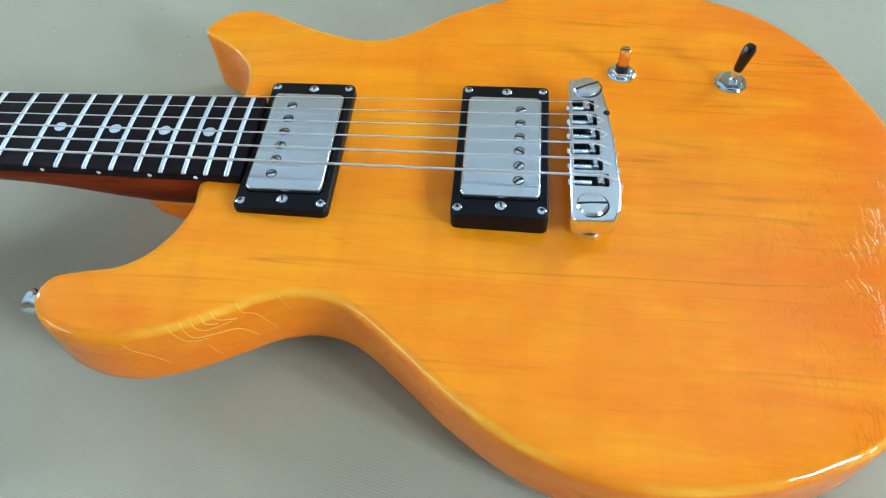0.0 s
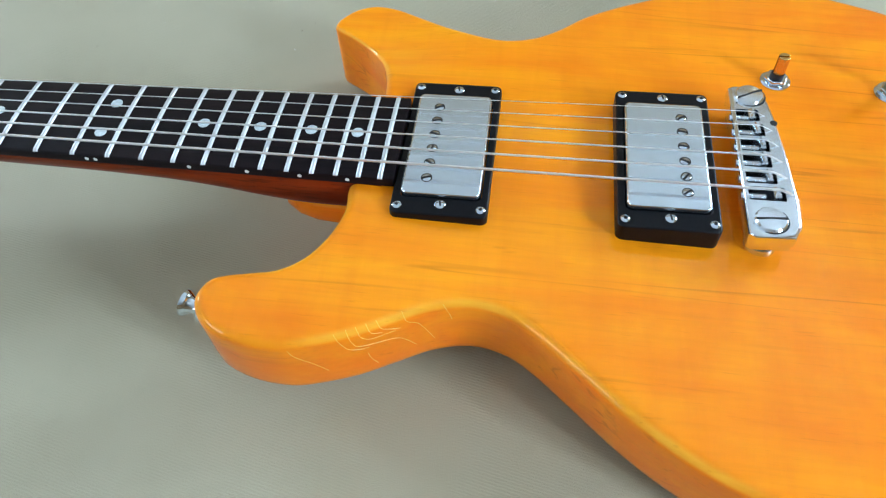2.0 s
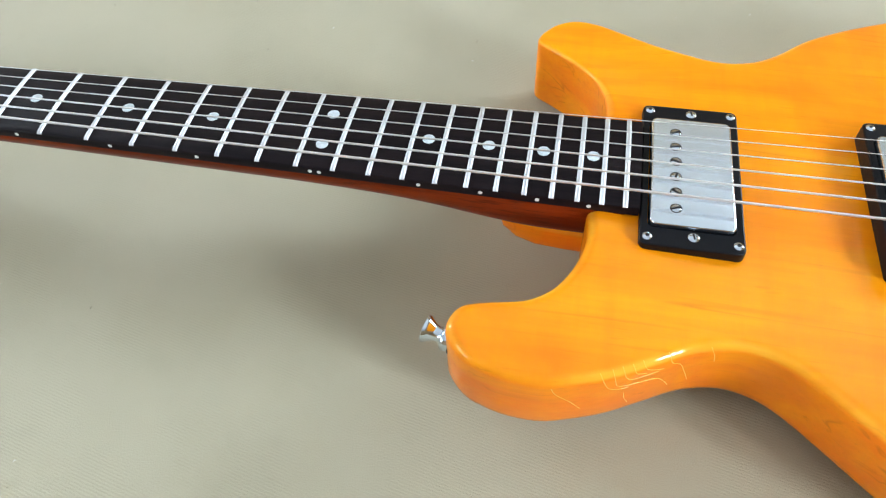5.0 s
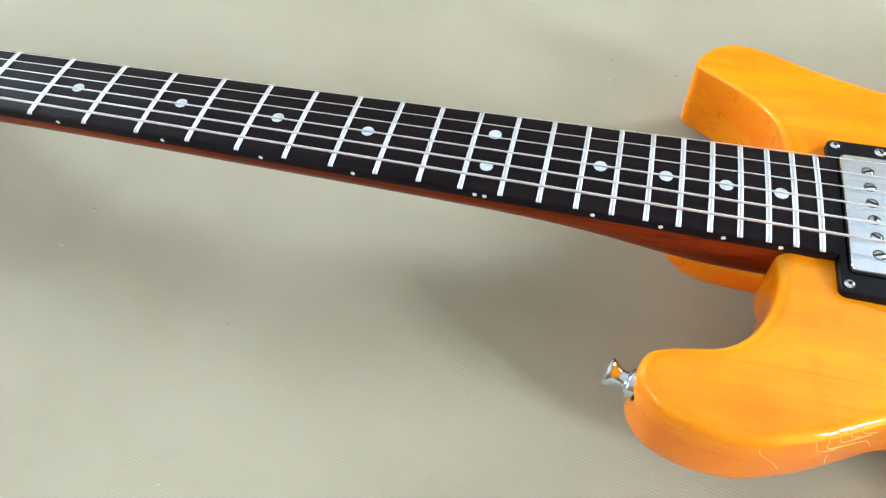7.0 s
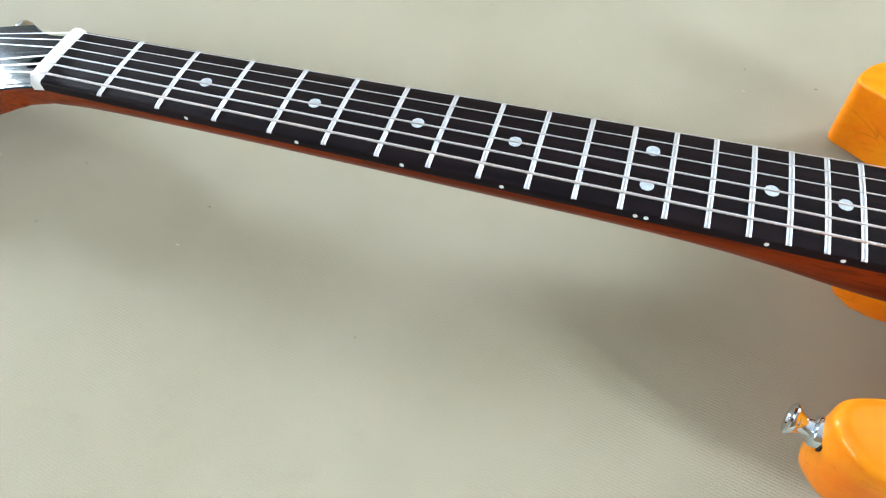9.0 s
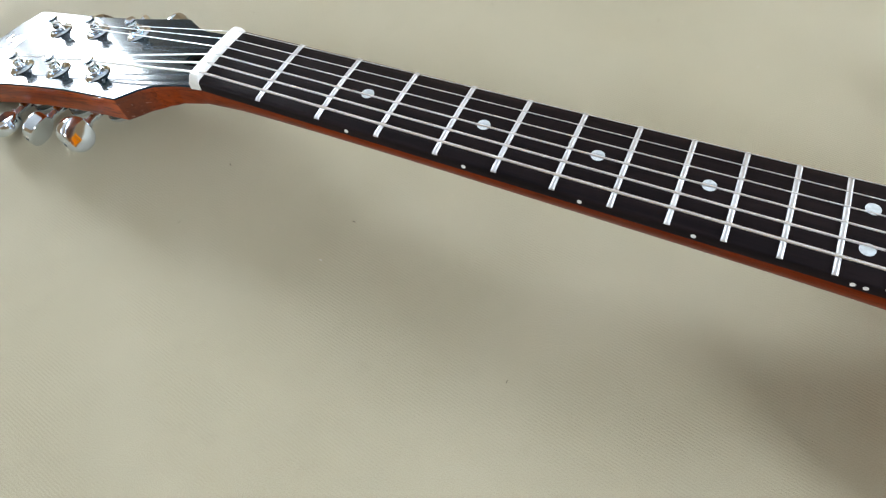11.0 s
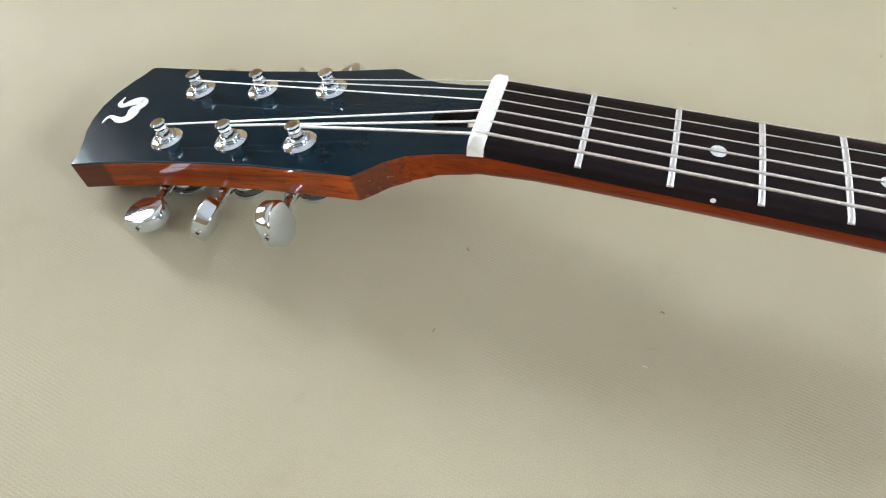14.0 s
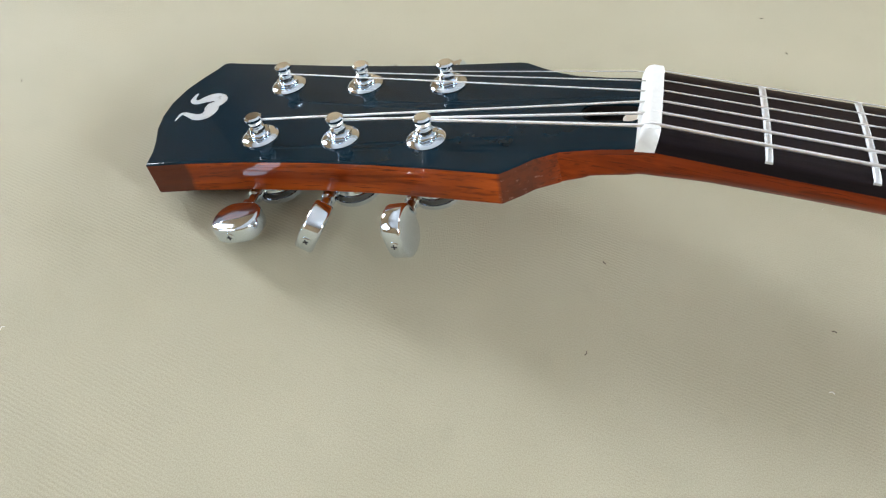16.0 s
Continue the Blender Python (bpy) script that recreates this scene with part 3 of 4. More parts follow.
def fret_mesh(hw):
    sections = []
    ys = [-hw + 0.0001, -hw + 0.0006, -hw + 0.0014, *np.linspace(-hw + 0.004, hw - 0.004, 9), hw - 0.0014, hw - 0.0006, hw - 0.0001]
    for y in ys:
        edge = hw - abs(y)
        f = min(1.0, 0.25 + edge / 0.0016)
        zc = -y * y / (2 * 0.305)
        ring = [(-0.00125, y, zc - 0.0016)]
        ring += [(0.00125 * -math.cos(a), y, zc - 0.0004 + 0.00155 * f * math.sin(a) ** 0.8) for a in np.linspace(0.05, math.pi - 0.05, 8)]
        ring.append((0.00125, y, zc - 0.0016))
        sections.append(ring)
    return loft(sections)


for n in range(1, 23):
    x = fret_x(n)
    part("fret", fret_mesh(half_width(x)), FRETWIRE, fingerboard, m=pose(x, 0, ZB))


def dot(x, y):
    zc = ZB - y * y / (2 * 0.305)
    part("dot_inlay", lathe([(0.0031, -0.001), (0.0031, 0.00012), (0.0, 0.00016)], 32), PEARL, fingerboard, m=pose(x, y, zc))


def mid_fret(n):
    return (fret_x(n) + fret_x(n - 1)) / 2


for n in (3, 5, 7, 9, 15, 17, 19, 21):
    dot(mid_fret(n), 0)
dot(mid_fret(12), 0.0105), dot(mid_fret(12), -0.0105)
side_dot = None
for n, off in ((3, 0), (5, 0), (7, 0), (9, 0), (12, -0.0023), (12, 0.0023), (15, 0), (17, 0), (19, 0), (21, 0)):
    x = mid_fret(n) + off
    m = pose(x, -half_width(x) + 0.0004, ZB - 0.0036, 90, 0, 0)
    side_dot = again(side_dot, m) if side_dot else part("side_dot", lathe([(0.00105, -0.0005), (0.00105, 0.0005), (0.0, 0.00055)], 16), WHITE_DOT, fingerboard, m=m)

# nut
STRING_R = [0.00066, 0.00055, 0.00045, 0.00031, 0.00024, 0.00019]   # from the camera's side
NUT_Y = [-0.0172, -0.0103, -0.0035, 0.0033, 0.0101, 0.0168]
BRIDGE_Y = [-0.0250, -0.0150, -0.0050, 0.0050, 0.0150, 0.0250]
sections = []
for y in np.linspace(-0.0213, 0.0213, 25):
    e = 0.0213 - abs(y)
    ht = 0.0672 - y * y / (2 * 0.305) - max(0, 0.0026 - e) ** 2 * 420
    sections.append([(-0.0066, y, 0.0570), (-0.0066, y, ht - 0.0028), (-0.0056, y, ht - 0.0009), (-0.0038, y, ht), (-0.0006, y, ht), (-0.0001, y, ht - 0.0007), (-0.0001, y, 0.0580)])
part("nut", loft(sections), BONE, guitar, "white bone nut")

# headstock: face falls away behind the nut
TILT = math.degrees(math.atan(0.222))
HEAD = pose(-0.010, 0, 0.058, 0, -TILT, 0)       # local x runs back to the nut, z off the face
HEAD_OUTLINE = [(-0.0003, -0.0211), (-0.018, -0.0216), (-0.031, -0.0234), (-0.039, -0.0275), (-0.0435, -0.0315), (-0.0490, -0.0358), (-0.0500, -0.0360),
                (-0.072, -0.0342), (-0.095, -0.0327), (-0.120, -0.0322), (-0.147, -0.0328), (-0.170, -0.0345), (-0.1866, -0.0367),
                (-0.1874, -0.0328), (-0.1884, -0.0282), (-0.1910, -0.0214), (-0.195, -0.013), (-0.1975, -0.004), (-0.1985, 0.006), (-0.1970, 0.017), (-0.1937, 0.026), (-0.1905, 0.0325),
                (-0.1885, 0.0380), (-0.1865, 0.0387), (-0.168, 0.0372), (-0.128, 0.0342), (-0.090, 0.0332), (-0.0535, 0.0345), (-0.0505, 0.0340), (-0.044, 0.0300), (-0.037, 0.0262),
                (-0.030, 0.0238), (-0.018, 0.0222), (-0.0003, 0.0211)]
head_loop = np.array([((x + 0.010) * math.hypot(1, 0.222), y) for x, y in HEAD_OUTLINE])
SLOT = rect(-0.0165, 0.0050, -0.0062, 0.0046, 0.0048, 6)
headstock = part("headstock", prism(head_loop, -0.0031, -0.0009, 0.0, [inset(ccw(SLOT), -0.0006)]), HEADWOOD, guitar, "black faced headstock with orange-brown mahogany edges", m=HEAD)
part("headstock_back", prism(np.array([q for q in head_loop if q[0] < -0.0195]), -0.0148, -0.0032, 0.0, bevel_low=0.0012), HEADWOOD, headstock, "orange-brown mahogany headstock core")
part("face_veneer", prism(head_loop, -0.0009, 0.0, 0.0005, [SLOT], bevel_low=0.0), BLACK_LACQUER, headstock, "glossy black lacquered headstock face")
part("truss_rod_nut", lathe([(0.0030, -0.004), (0.0032, -0.003), (0.0032, 0.003), (0.0018, 0.004), (0.0, 0.004)], 6, m=pose(0.0022, -0.0010, -0.0040, 0, -90, 0)), ROD, headstock, "pale brass truss rod nut")

# added dark lining that gives the open channel its deep shade
part("rod_channel", prism(inset(ccw(SLOT), -0.0005), -0.0074, -0.0010, 0.0, [inset(ccw(SLOT), 0.0003)]), DARKWOOD, headstock, "truss rod channel, lined dark for the shade inside")
part("rod_channel", prism(inset(ccw(SLOT), 0.0004), -0.0074, -0.0066, 0.0), DARKWOOD, headstock, "truss rod channel, lined dark for the shade inside")

# curled silver figure on the face: a tapering ribbon
curl = smooth_loop([(-184.0, -7.4), (-183.4, -2.4), (-180.0, -2.9), (-175.4, -4.6), (-171.8, -3.6), (-170.6, 0.3), (-171.9, 3.6), (-170.2, 5.2), (-169.6, 8.3), (-173.0, 10.2),
                    (-177.0, 8.6), (-180.2, 6.4), (-183.0, 7.4), (-183.7, 10.4), (-183.5, 12.9)], 0.8, closed=False)
wide = np.interp(np.linspace(0, 1, len(curl)), [0, 0.09, 0.20, 0.34, 0.46, 0.53, 0.62, 0.72, 0.82, 0.90, 1], [0.2, 0.8, 1.4, 2.8, 3.1, 2.4, 2.8, 2.9, 1.7, 1.2, 0.3])
tang = np.gradient(curl, axis=0)
nrm = np.stack([-tang[:, 1], tang[:, 0]], 1) / np.linalg.norm(tang, axis=1)[:, None]
bm = bmesh.new()
sections = []
for p, w, nv, lift in zip(curl, wide, nrm, np.linspace(0.00010, 0.00022, len(curl))):
    a, b = p + nv * w, p - nv * w
    sections.append([(q[0] / 1000, q[1] / 1000, z) for q, z in ((a, -0.0004), (a, lift), (b, lift), (b, -0.0004))])
part("curl_inlay", loft(sections, bm), SILVER_INLAY, headstock, "curled silver inlay")


# tuners
def hex_prism(r, z0, z1, chamfer=0.0004):
    return lathe([(r - chamfer, z0), (r, z0 + chamfer), (r, z1 - chamfer), (r - chamfer, z1)], 6)


def tuner(px, py, side, spin, slide):
    """A locking tuner: px along the headstock, side -1 or 1 for the way its button points, spin of the button in degrees, slide of its shaft."""
    t = part("tuner", lathe([(0.0, -0.0278), (0.0078, -0.0276), (0.0086, -0.0268), (0.0086, -0.0205), (0.0080, -0.0196), (0.0080, -0.0149)], 36), CHROME, headstock,
             "polished chrome locking tuner", m=pose(px, py, 0))
    part("washer", lathe([(0.0042, 0.0001), (0.0074, 0.0001), (0.0074, 0.0005), (0.0066, 0.0012), (0.0045, 0.0014), (0.0042, 0.0014)], 36), CHROME, t)
    part("hex_nut", hex_prism(0.0050, 0.0014, 0.0032), CHROME, t, m=pose(0, 0, 0, 0, 0, spin * 0.3))
    part("post", lathe([(0.0032, 0.0030), (0.0030, 0.0048), (0.0019, 0.0056), (0.0018, 0.0072), (0.0021, 0.0079), (0.0032, 0.0083), (0.0034, 0.0093), (0.0027, 0.0099), (0.0, 0.0100)], 24), CHROME, t)
    wheel = bmesh.new()
    rr = []
    for i in range(72):
        r = 0.0096 if i % 2 else 0.0093
        rr.append((r * math.cos(math.pi * i / 36), r * math.sin(math.pi * i / 36)))
    prism(rr, -0.0264, -0.0246, 0.0, bm=wheel)
    part("thumb_wheel", wheel, CHROME, t, "knurled chrome locking wheel")
    # dark colour replaces the reflection of the headstock's underside
    part("wheel_hub", lathe([(0.0086, -0.0247), (0.0091, -0.0245), (0.0091, -0.0220), (0.0087, -0.0216), (0.0, -0.0216)], 36), DARKENED_STEEL, t, "turned steel hub, dark for the headstock mirrored in it")
    # shaft and button; the button lies along -y * side
    shaft = lathe([(0.0030, 0.0), (0.0030, 0.0080), (0.0021, 0.0085), (0.0021, 0.0125), (0.0032, 0.0130), (0.0032, 0.0145), (0.0024, 0.0150)], 20)
    m = pose(slide - 0.0050, side * 0.0070, -0.0182, -90 * side, 0, 0)
    sh = part("shaft", shaft, CHROME, t, m=m)
    edge = smooth_loop([(0.0028, 0.0146), (0.0062, 0.0156), (0.0090, 0.0185), (0.0099, 0.0225), (0.0093, 0.0265), (0.0072, 0.0295), (0.0036, 0.0309),
                        (-0.0036, 0.0309), (-0.0072, 0.0295), (-0.0093, 0.0265), (-0.0099, 0.0225), (-0.0090, 0.0185), (-0.0062, 0.0156), (-0.0028, 0.0146)], 0.0012)
    slab = prism(edge, -0.0037, 0.0037, 0.0013)
    bmesh.ops.transform(slab, matrix=Matrix.Rotation(radians(90), 4, "X"), verts=slab.verts[:])
    part("button", slab, CHROME, sh, "rounded chrome tuner button", m=pose(0, 0, 0, 0, 0, spin))
    part("screw_seat", lathe([(0.0026, 0.0300), (0.0026, 0.03093), (0.0, 0.03093)], 20), DARKENED_STEEL, sh)
    part("button_screw", lathe([(0.0021, 0.0300), (0.0021, 0.0311), (0.0017, 0.0314), (0.0, 0.0315)], 16), CHROME, sh)
    cross = box(-0.0011, 0.0011, -0.00025, 0.00025, 0.0310, 0.03155)
    box(-0.00025, 0.00025, -0.0011, 0.0011, 0.0310, 0.03158, bm=cross)
    part("screw_slot", cross, DARKMETAL, sh)
    return t


TUNERS = []
for px, far_px in ((-0.1388, -0.1418), (-0.1047, -0.1067), (-0.0706, -0.0709)):
    TUNERS.append((px, -0.0178))
    TUNERS.append((far_px, 0.0188))
SPINS = {0: 6, 1: 20, 2: 56, 3: -30, 4: 98, 5: 75}
for i, (px, py) in enumerate(TUNERS):
    tuner(px, py, -1 if py < 0 else 1, SPINS[i], 0.0026 if i == 0 else 0.0)


# strings
def head_point(px, py, h):
    return HEAD @ Vector((px, py, h))


def string(i):
    r = STRING_R[i]
    near = i < 3
    # the camera's side: the outer string runs to the tuner next to the nut
    k = (4, 2, 0, 1, 3, 5)[i]
    px, py = TUNERS[k]
    end = head_point(px + 0.0022, py + (0.002 if near else -0.002), 0.0069)
    pts = [head_point(px - 0.0015, py + (0.0024 if near else -0.0024), 0.0068), end]
    ny = NUT_Y[i]
    zn = 0.0664 - ny * ny / 0.61 - 0.0002 + r
    pts += [Vector((-0.0062, ny, zn - 0.0014)), Vector((-0.0035, ny, zn)), Vector((0.0, ny, zn + 0.0000))]
    by = BRIDGE_Y[i]
    sx = SADDLE_X[i]
    zs = SADDLE_Z - by * by / 0.61 + r
    pts += [Vector((sx - 0.001, by, zs)), Vector((sx + 0.001, by, zs - 0.0002)), Vector((sx + 0.005, by * 0.995, zs - 0.0021)), Vector((TRAIL(by) - 0.0005, by * 0.99, 0.0648)), Vector((TRAIL(by) + r + 0.0004, by * 0.99, 0.0630)), Vector((TRAIL(by) + r + 0.0002, by * 0.99, 0.0585))]
    bm = tube(pts, r, 8)
    # a turn and a half round the post
    wrap = []
    for a in np.linspace(0, 3 * math.pi, 30):
        wrap.append(head_point(px + 0.0022 * math.cos(a), py + 0.0022 * math.sin(a), 0.0062 + 0.0014 * a / 9.4))
    tube(wrap, r, 6, bm)
    part("string", bm, STEEL, guitar, "shiny steel string")


SADDLE_Z = 0.0702
SADDLE_X = [0.6310, 0.6285, 0.6275, 0.6280, 0.6270, 0.6258]


def TRAIL(y):
    return float(np.interp(y, [-0.048, -0.03, 0.0, 0.03, 0.048], [0.6390, 0.6405, 0.6390, 0.6360, 0.6320]))


for i in range(6):
    string(i)


# pickups
def pan_screw(r, m, parent, name="ring_screw"):
    s = part(name, lathe([(r, 0.0), (r, r * 0.25), (r * 0.7, r * 0.5), (r * 0.3, r * 0.55), (0.0, r * 0.55)], 20), CHROME, parent, m=m)
    return s


def pickup(cx, cy, ring_low, ring_top, cover_top, pole_dx, slots):
    ring = part("pickup", prism(rect(-0.0227, 0.0227, -0.0448, 0.0446, 0.0032), ring_low, ring_top, 0.0009, [rect(-0.0193, 0.0193, -0.0349, 0.0338, 0.003)], bevel_low=0.0), BLACK, guitar,
                "humbucker pickup with nickel cover in a black plastic ring", m=pose(cx, cy, 0))
    cover = part("cover", prism(rect(-0.0187, 0.0187, -0.0343, 0.0332, 0.0030, 6), ring_low + 0.001, cover_top, 0.0011, bevel_low=0.0), NICKEL, ring, "dulled nickel pickup cover")
    for sx in (-0.0194, 0.0194):
        for sy in (-0.0404, 0.0404):
            s = pan_screw(0.0022, pose(sx, sy, ring_top - 0.0001), ring)
            part("slot", lathe([(0.0009, 0.00105), (0.0009, 0.00135), (0.0, 0.0013)], 8), DARKMETAL, s)
    for sy in (-0.0383, 0.0398):
        s = part("height_screw", lathe([(0.0026, 0.0), (0.0026, 0.0003), (0.0019, 0.0009), (0.0, 0.0010)], 20), CHROME, ring, m=pose(0.0006, sy, ring_top - 0.0001))
        part("slot", box(-0.0004, 0.0004, -0.0015, 0.0015, 0.0007, 0.0011), DARKMETAL, s, m=pose(0, 0, 0, 0, 0, 12))
    for k in range(6):
        at = (pole_dx, (k - 2.5) * 0.0096 - 0.0008)
        # flat dark ring drawn for the shade in the screw's gap
        part("pole_shade", lathe([(0.0027, -0.001), (0.0027, 0.00006), (0.0023, 0.00006), (0.0023, -0.001)], 24), DARKMETAL, cover, "dark ring for the shade round a pole screw", m=pose(*at, cover_top))
        s = part("pole_screw", lathe([(0.0023, -0.001), (0.0023, 0.0001), (0.0019, 0.0004), (0.0, 0.0005)], 22), CHROME, cover, m=pose(*at, cover_top - 0.0001))
        part("slot", box(-0.0022, 0.0022, -0.00050, 0.00050, 0.0001, 0.00058), DARKMETAL, s, m=pose(0, 0, 0, 0, 0, slots[k]))
    return ring


pickup(0.4813, -0.0010, 0.0535, 0.0605, 0.0632, -0.0074, (20, -35, 75, -20, 10, 25))
pickup(0.5847, -0.0010, 0.0510, 0.0622, 0.0650, 0.0082, (40, 55, -30, -10, -8, 35))

# bridge: a wrapover bar with six saddles in open pockets
lead = 0.6168
outline = [(lead, -0.0475), (0.6195, -0.0495)] + [(TRAIL(y) if -0.0475 < y < 0.045 else TRAIL(y) - 0.003, y) for y in np.linspace(-0.049, 0.0465, 15)] + [(0.6195, 0.0463), (lead, 0.0445)]
pockets = [rect(lead + 0.0019, SADDLE_X[i] + 0.0036, y - 0.0040, y + 0.0040, 0.0004, 1) for i, y in enumerate(BRIDGE_Y)]
bridge = part("bridge", prism(outline, 0.0605, 0.0668, 0.0016, pockets, bevel_low=0.0), BRIDGE_METAL, guitar, "worn nickel wraparound bridge with six saddles")
part("bridge_base", prism(inset(ccw(outline), 0.0007), 0.0558, 0.0604, 0.0, bevel_low=0.001), BRIDGE_METAL, bridge)
# floor coloured dark so the pockets read as shaded
part("pocket_floor", box(lead + 0.0012, 0.6370, -0.0300, 0.0300, 0.0606, 0.0612), DARKMETAL, bridge, "pocket floor darkened for its shade")
for i, y in enumerate(BRIDGE_Y):
    sx = SADDLE_X[i]
    prof = [(-0.0017, 0.0615), (-0.0017, 0.0676), (-0.0006, SADDLE_Z - 0.0003 - y * y / 0.61), (0.0006, SADDLE_Z - y * y / 0.61), (0.0015, 0.0680), (0.0015, 0.0615)]
    part("saddle", loft([[(px, yy, pz) for px, pz in prof] for yy in (-0.0030, 0.0030)]), BRIDGE_METAL, bridge, "chrome string saddle", m=pose(sx, y, 0))
    screw = lathe([(0.0, -0.0012), (0.0019, -0.0010), (0.0019, -0.0003), (0.0016, 0.0)] + [(0.0017 - 0.00035 * (k % 2), 0.0004 * k) for k in range(1, 26)], 12)
    part("intonation_screw", screw, BRIDGE_METAL, bridge, m=pose(lead, y, 0.0642, 0, 90, 0))
for y in (-0.0405, 0.0385):
    stud = part("stud", lathe([(0.0066, 0.0655), (0.0070, 0.0660), (0.0070, 0.0676), (0.0062, 0.0685), (0.0, 0.0688)], 36), BRIDGE_METAL, bridge, "large slotted chrome stud", m=pose(0.6262, y, 0))
    part("slot", box(-0.0066, 0.0066, -0.0004, 0.0004, 0.0681, 0.0689), DARKMETAL, stud, m=pose(0, 0, 0, 0, 0, 4 if y < 0 else 28))
    # flat dark disc, set off-centre, for the shaded gap beside the stud
    part("stud_shade", lathe([(0.0073, 0.0664), (0.0073, 0.06695), (0.0, 0.06695)], 32), DARKMETAL, stud, "dark disc for the shaded gap round the stud", m=pose(0.0006, 0, 0))
    part("post", lathe([(0.0072, 0.0490), (0.0072, 0.0532), (0.0066, 0.0540), (0.0045, 0.0542), (0.0045, 0.0556)], 32), CHROME, stud)

part("grub_screw", lathe([(0.0017, 0.0664), (0.0017, 0.06695), (0.0, 0.0668)], 16), DARKMETAL, bridge, "dark recessed grub screw", m=pose(0.6355, 0.0203, 0))

# bare potentiometer shaft
ZP = 0.0490
pot = part("potentiometer", lathe([(0.0078, ZP - 0.003), (0.0078, ZP + 0.0012), (0.0070, ZP + 0.0017), (0.0040, ZP + 0.0017)], 36), CHROME, guitar, "bare brass potentiometer shaft without its knob", m=pose(0.6483, 0.0715, 0))
part("hex_nut", hex_prism(0.0060, ZP + 0.0017, ZP + 0.0042), CHROME, pot)
part("bushing", lathe([(0.0036, ZP + 0.0042), (0.0036, ZP + 0.0058), (0.0033, ZP + 0.0066)], 24), DARKMETAL, pot, "dark bushing")
bm = bmesh.new()
for half in (-1, 1):
    pts = [(0.0030 * math.cos(a) * (1.0 if i % 2 else 0.93), 0.0030 * math.sin(a) * (1.0 if i % 2 else 0.93)) for i, a in enumerate(np.linspace(radians(12), radians(168), 19))]
    prism([(x, half * y) for x, y in pts], ZP + 0.0066, ZP + 0.0172, 0.0003, bm=bm)
part("shaft", bm, BRASS, pot, "split knurled brass shaft")

# toggle switch
ZT = 0.0468
toggle = part("toggle_switch", lathe([(0.0086, ZT - 0.003), (0.0088, ZT + 0.0010), (0.0080, ZT + 0.0020), (0.0058, ZT + 0.0022), (0.0054, ZT + 0.0034), (0.0040, ZT + 0.0036), (0.0030, ZT + 0.0010), (0.0, ZT + 0.0008)], 36), CHROME, guitar,
              "chrome toggle switch with a black lever tip", m=pose(0.7078, 0.0690, 0))
part("hex_nut", lathe([(0.0042, ZT + 0.0021), (0.0062, ZT + 0.0021), (0.0066, ZT + 0.0025), (0.0066, ZT + 0.0036), (0.0062, ZT + 0.0040), (0.0043, ZT + 0.0040)], 6), CHROME, toggle)
lever = part("lever", lathe([(0.0022, 0.0), (0.0021, 0.011)], 16), CHROME, toggle, m=pose(0, 0, ZT + 0.001, -4, 12, 0))
part("lever_tip", lathe([(0.0022, 0.0080), (0.0026, 0.0092), (0.0030, 0.0140), (0.0035, 0.0195), (0.0034, 0.0222), (0.0024, 0.0240), (0.0, 0.0246)], 28), GLOSS_BLACK, lever, "glossy black plastic lever tip")

# strap button on the horn's end
strap_way = Vector((-0.95, 0.24, 0.08)).to_track_quat("Z", "Y").to_matrix().to_4x4()
strap = part("strap_button", lathe([(0.0050, -0.004), (0.0060, -0.0008), (0.0062, 0.0004), (0.0062, 0.0022), (0.0056, 0.0030), (0.0040, 0.0036), (0.0034, 0.0052), (0.0038, 0.0070), (0.0054, 0.0092), (0.0063, 0.0104), (0.0064, 0.0114), (0.0056, 0.0120),
                                    (0.0030, 0.0117), (0.0026, 0.0110), (0.0, 0.0110)], 32), CHROME, guitar,
             "polished chrome strap button", m=Matrix.Translation((0.3832, -0.0962, 0.0432)) @ strap_way)
part("felt_washer", lathe([(0.0050, -0.0042), (0.0066, -0.0040), (0.0066, -0.0012), (0.0050, -0.0010)], 28), BLACK, strap, "black washer")

# fine cracks in the lacquer of the horn's side: pale hairlines lying on the surface
side = smooth_loop(np.array(OUTLINE[13:24]) / 1000, 0.0008, closed=False)


def on_side(x, f):
    """A place on the camera-side flank: x along the body, f from 0 (lower rim) to 1 (upper rim)."""
    along = np.array([np.interp(v, side[:, 0], side[:, 1]) for v in (x - 0.0015, x, x + 0.0015)])
    t = np.array((0.003, along[2] - along[0]))
    nv = np.array((t[1], -t[0])) / np.linalg.norm(t)
    top, low = float(body_top(x, along[1])), float(body_back(x, along[1]))
    z = low + R_BACK + f * (top - low - R_BACK)
    over = max(0.0, z - (top - R_TOP)) / R_TOP
    pull = R_TOP * (1 - math.sqrt(max(0.0, 1 - over * over)))
    p = np.array((x, along[1])) + nv * (0.00003 - pull)
    return (p[0], p[1], z + 0.00003)


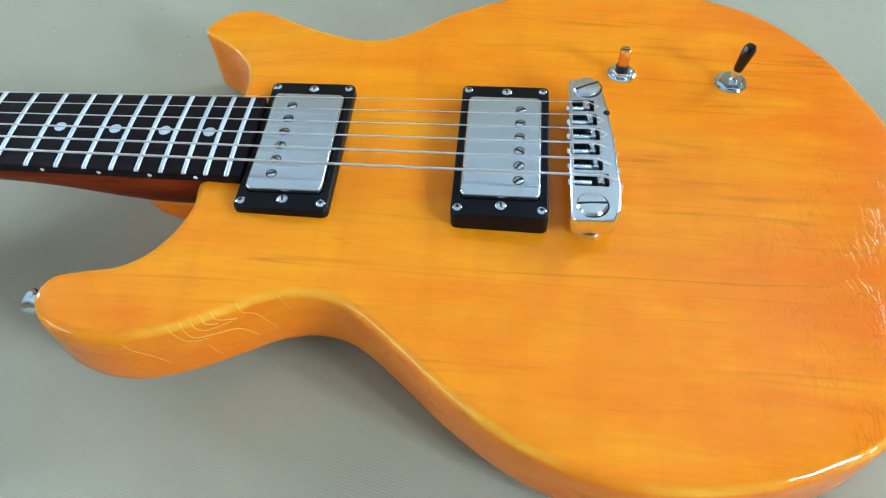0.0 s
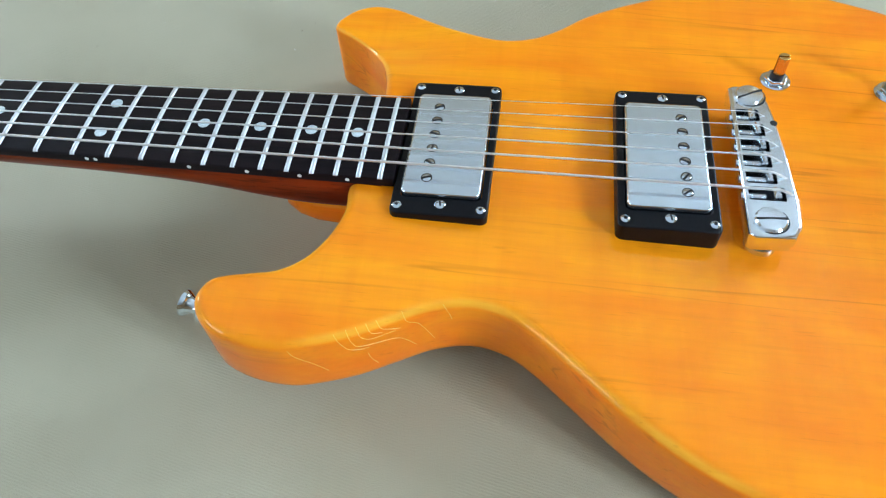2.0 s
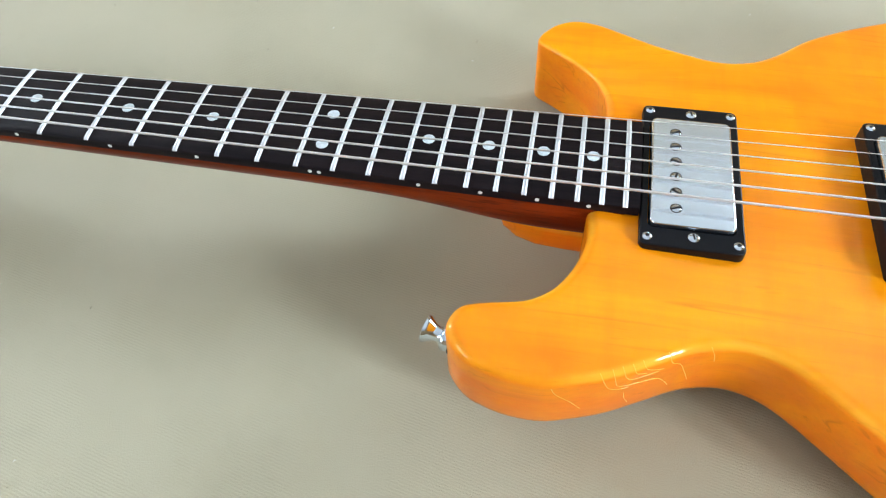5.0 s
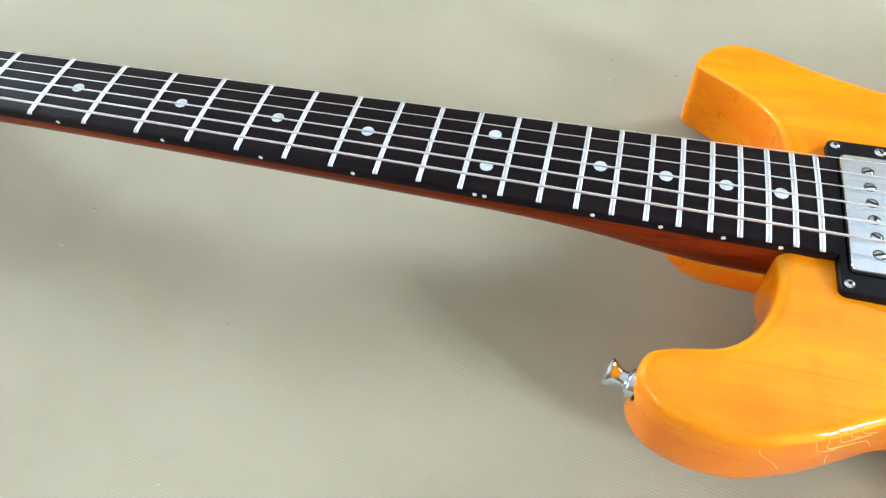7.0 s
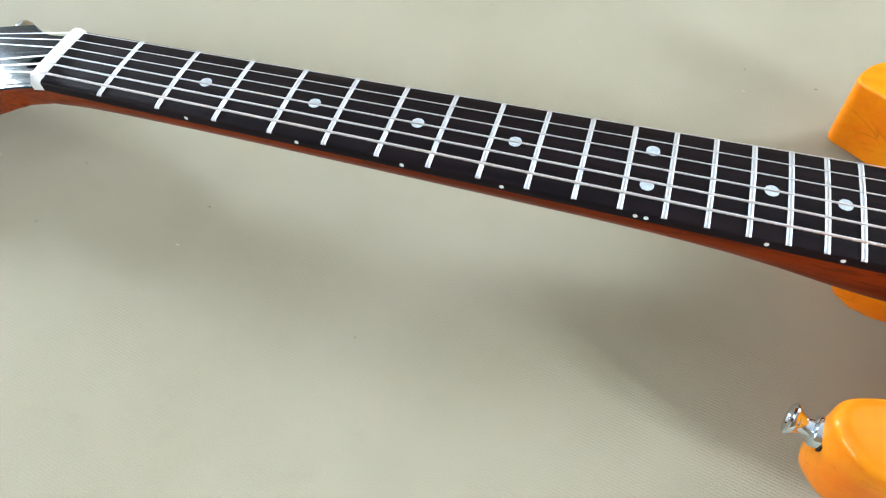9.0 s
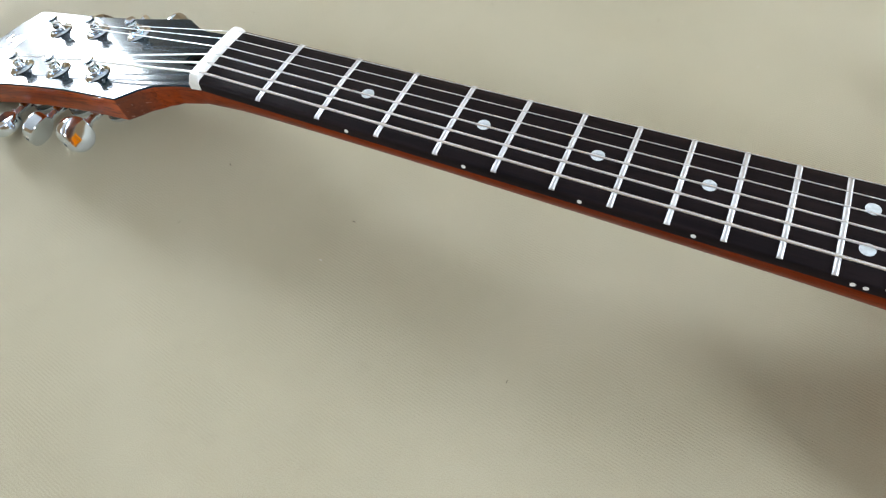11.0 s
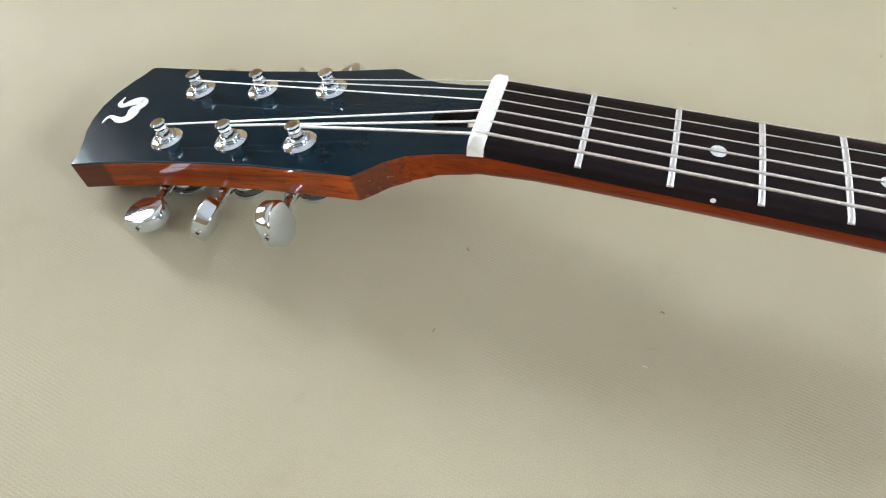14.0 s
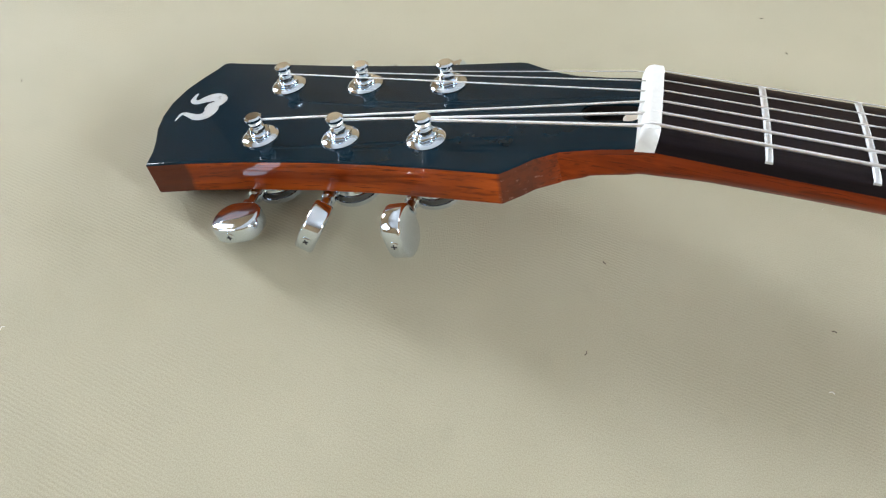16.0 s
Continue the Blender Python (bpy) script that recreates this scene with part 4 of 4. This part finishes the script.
CRACKS = [[(0.447, 0.97), (0.449, 0.80), (0.451, 0.66), (0.455, 0.58), (0.459, 0.56)], [(0.452, 0.98), (0.453, 0.80), (0.455, 0.66), (0.462, 0.60), (0.470, 0.55), (0.474, 0.40), (0.477, 0.22)],
          [(0.456, 0.98), (0.457, 0.84), (0.460, 0.74), (0.466, 0.73), (0.470, 0.74)], [(0.460, 0.98), (0.461, 0.86), (0.465, 0.79)], [(0.464, 0.98), (0.465, 0.88), (0.469, 0.80), (0.472, 0.76)],
          [(0.474, 0.98), (0.475, 0.84), (0.479, 0.72), (0.482, 0.50), (0.485, 0.25)], [(0.490, 0.95), (0.492, 0.80), (0.493, 0.66)], [(0.428, 0.86), (0.430, 0.70), (0.436, 0.48), (0.441, 0.24)], [(0.458, 0.42), (0.459, 0.25), (0.461, 0.10)]]
for line in CRACKS:
    pts = smooth_loop(np.array(line), 0.0012, closed=False)
    # the second coordinate is a share, so walk it in small even pieces
    part("finish_crack", tube([on_side(x, f) for x, f in pts], 0.00015, 4), PALE_AMBER, body, "pale hairline crack in the lacquer")

# lint on the cloth
rnd = random.Random(5)
for name, mat, count, label in (("pale_lint", LINT, 26, "tiny pale lint specks on the cloth"), ("dark_lint", DARKLINT, 30, "tiny dark lint specks on the cloth")):
    bm = bmesh.new()
    for _ in range(count):
        x, y, a, ln = rnd.uniform(-0.30, 0.75), rnd.uniform(-0.32, 0.30), rnd.uniform(0, 6.3), rnd.uniform(0.0005, 0.0022)
        tube([(x, y, 0.0001), (x + ln * math.cos(a) / 2, y + ln * math.sin(a) / 2, 0.0004), (x + ln * math.cos(a + 0.6), y + ln * math.sin(a + 0.6), 0.0001)], 0.00016, 5, bm)
    lx, ly = (0.0770, -0.0583) if name == "pale_lint" else (0.0812, -0.0303)
    tube([(lx - 0.0009, ly, 0.0001), (lx, ly + 0.0003, 0.0004), (lx + 0.0009, ly - 0.0002, 0.0001)], 0.0002, 5, bm)
    tagged(part(name, bm, mat), label, "lint", kind="stuff")
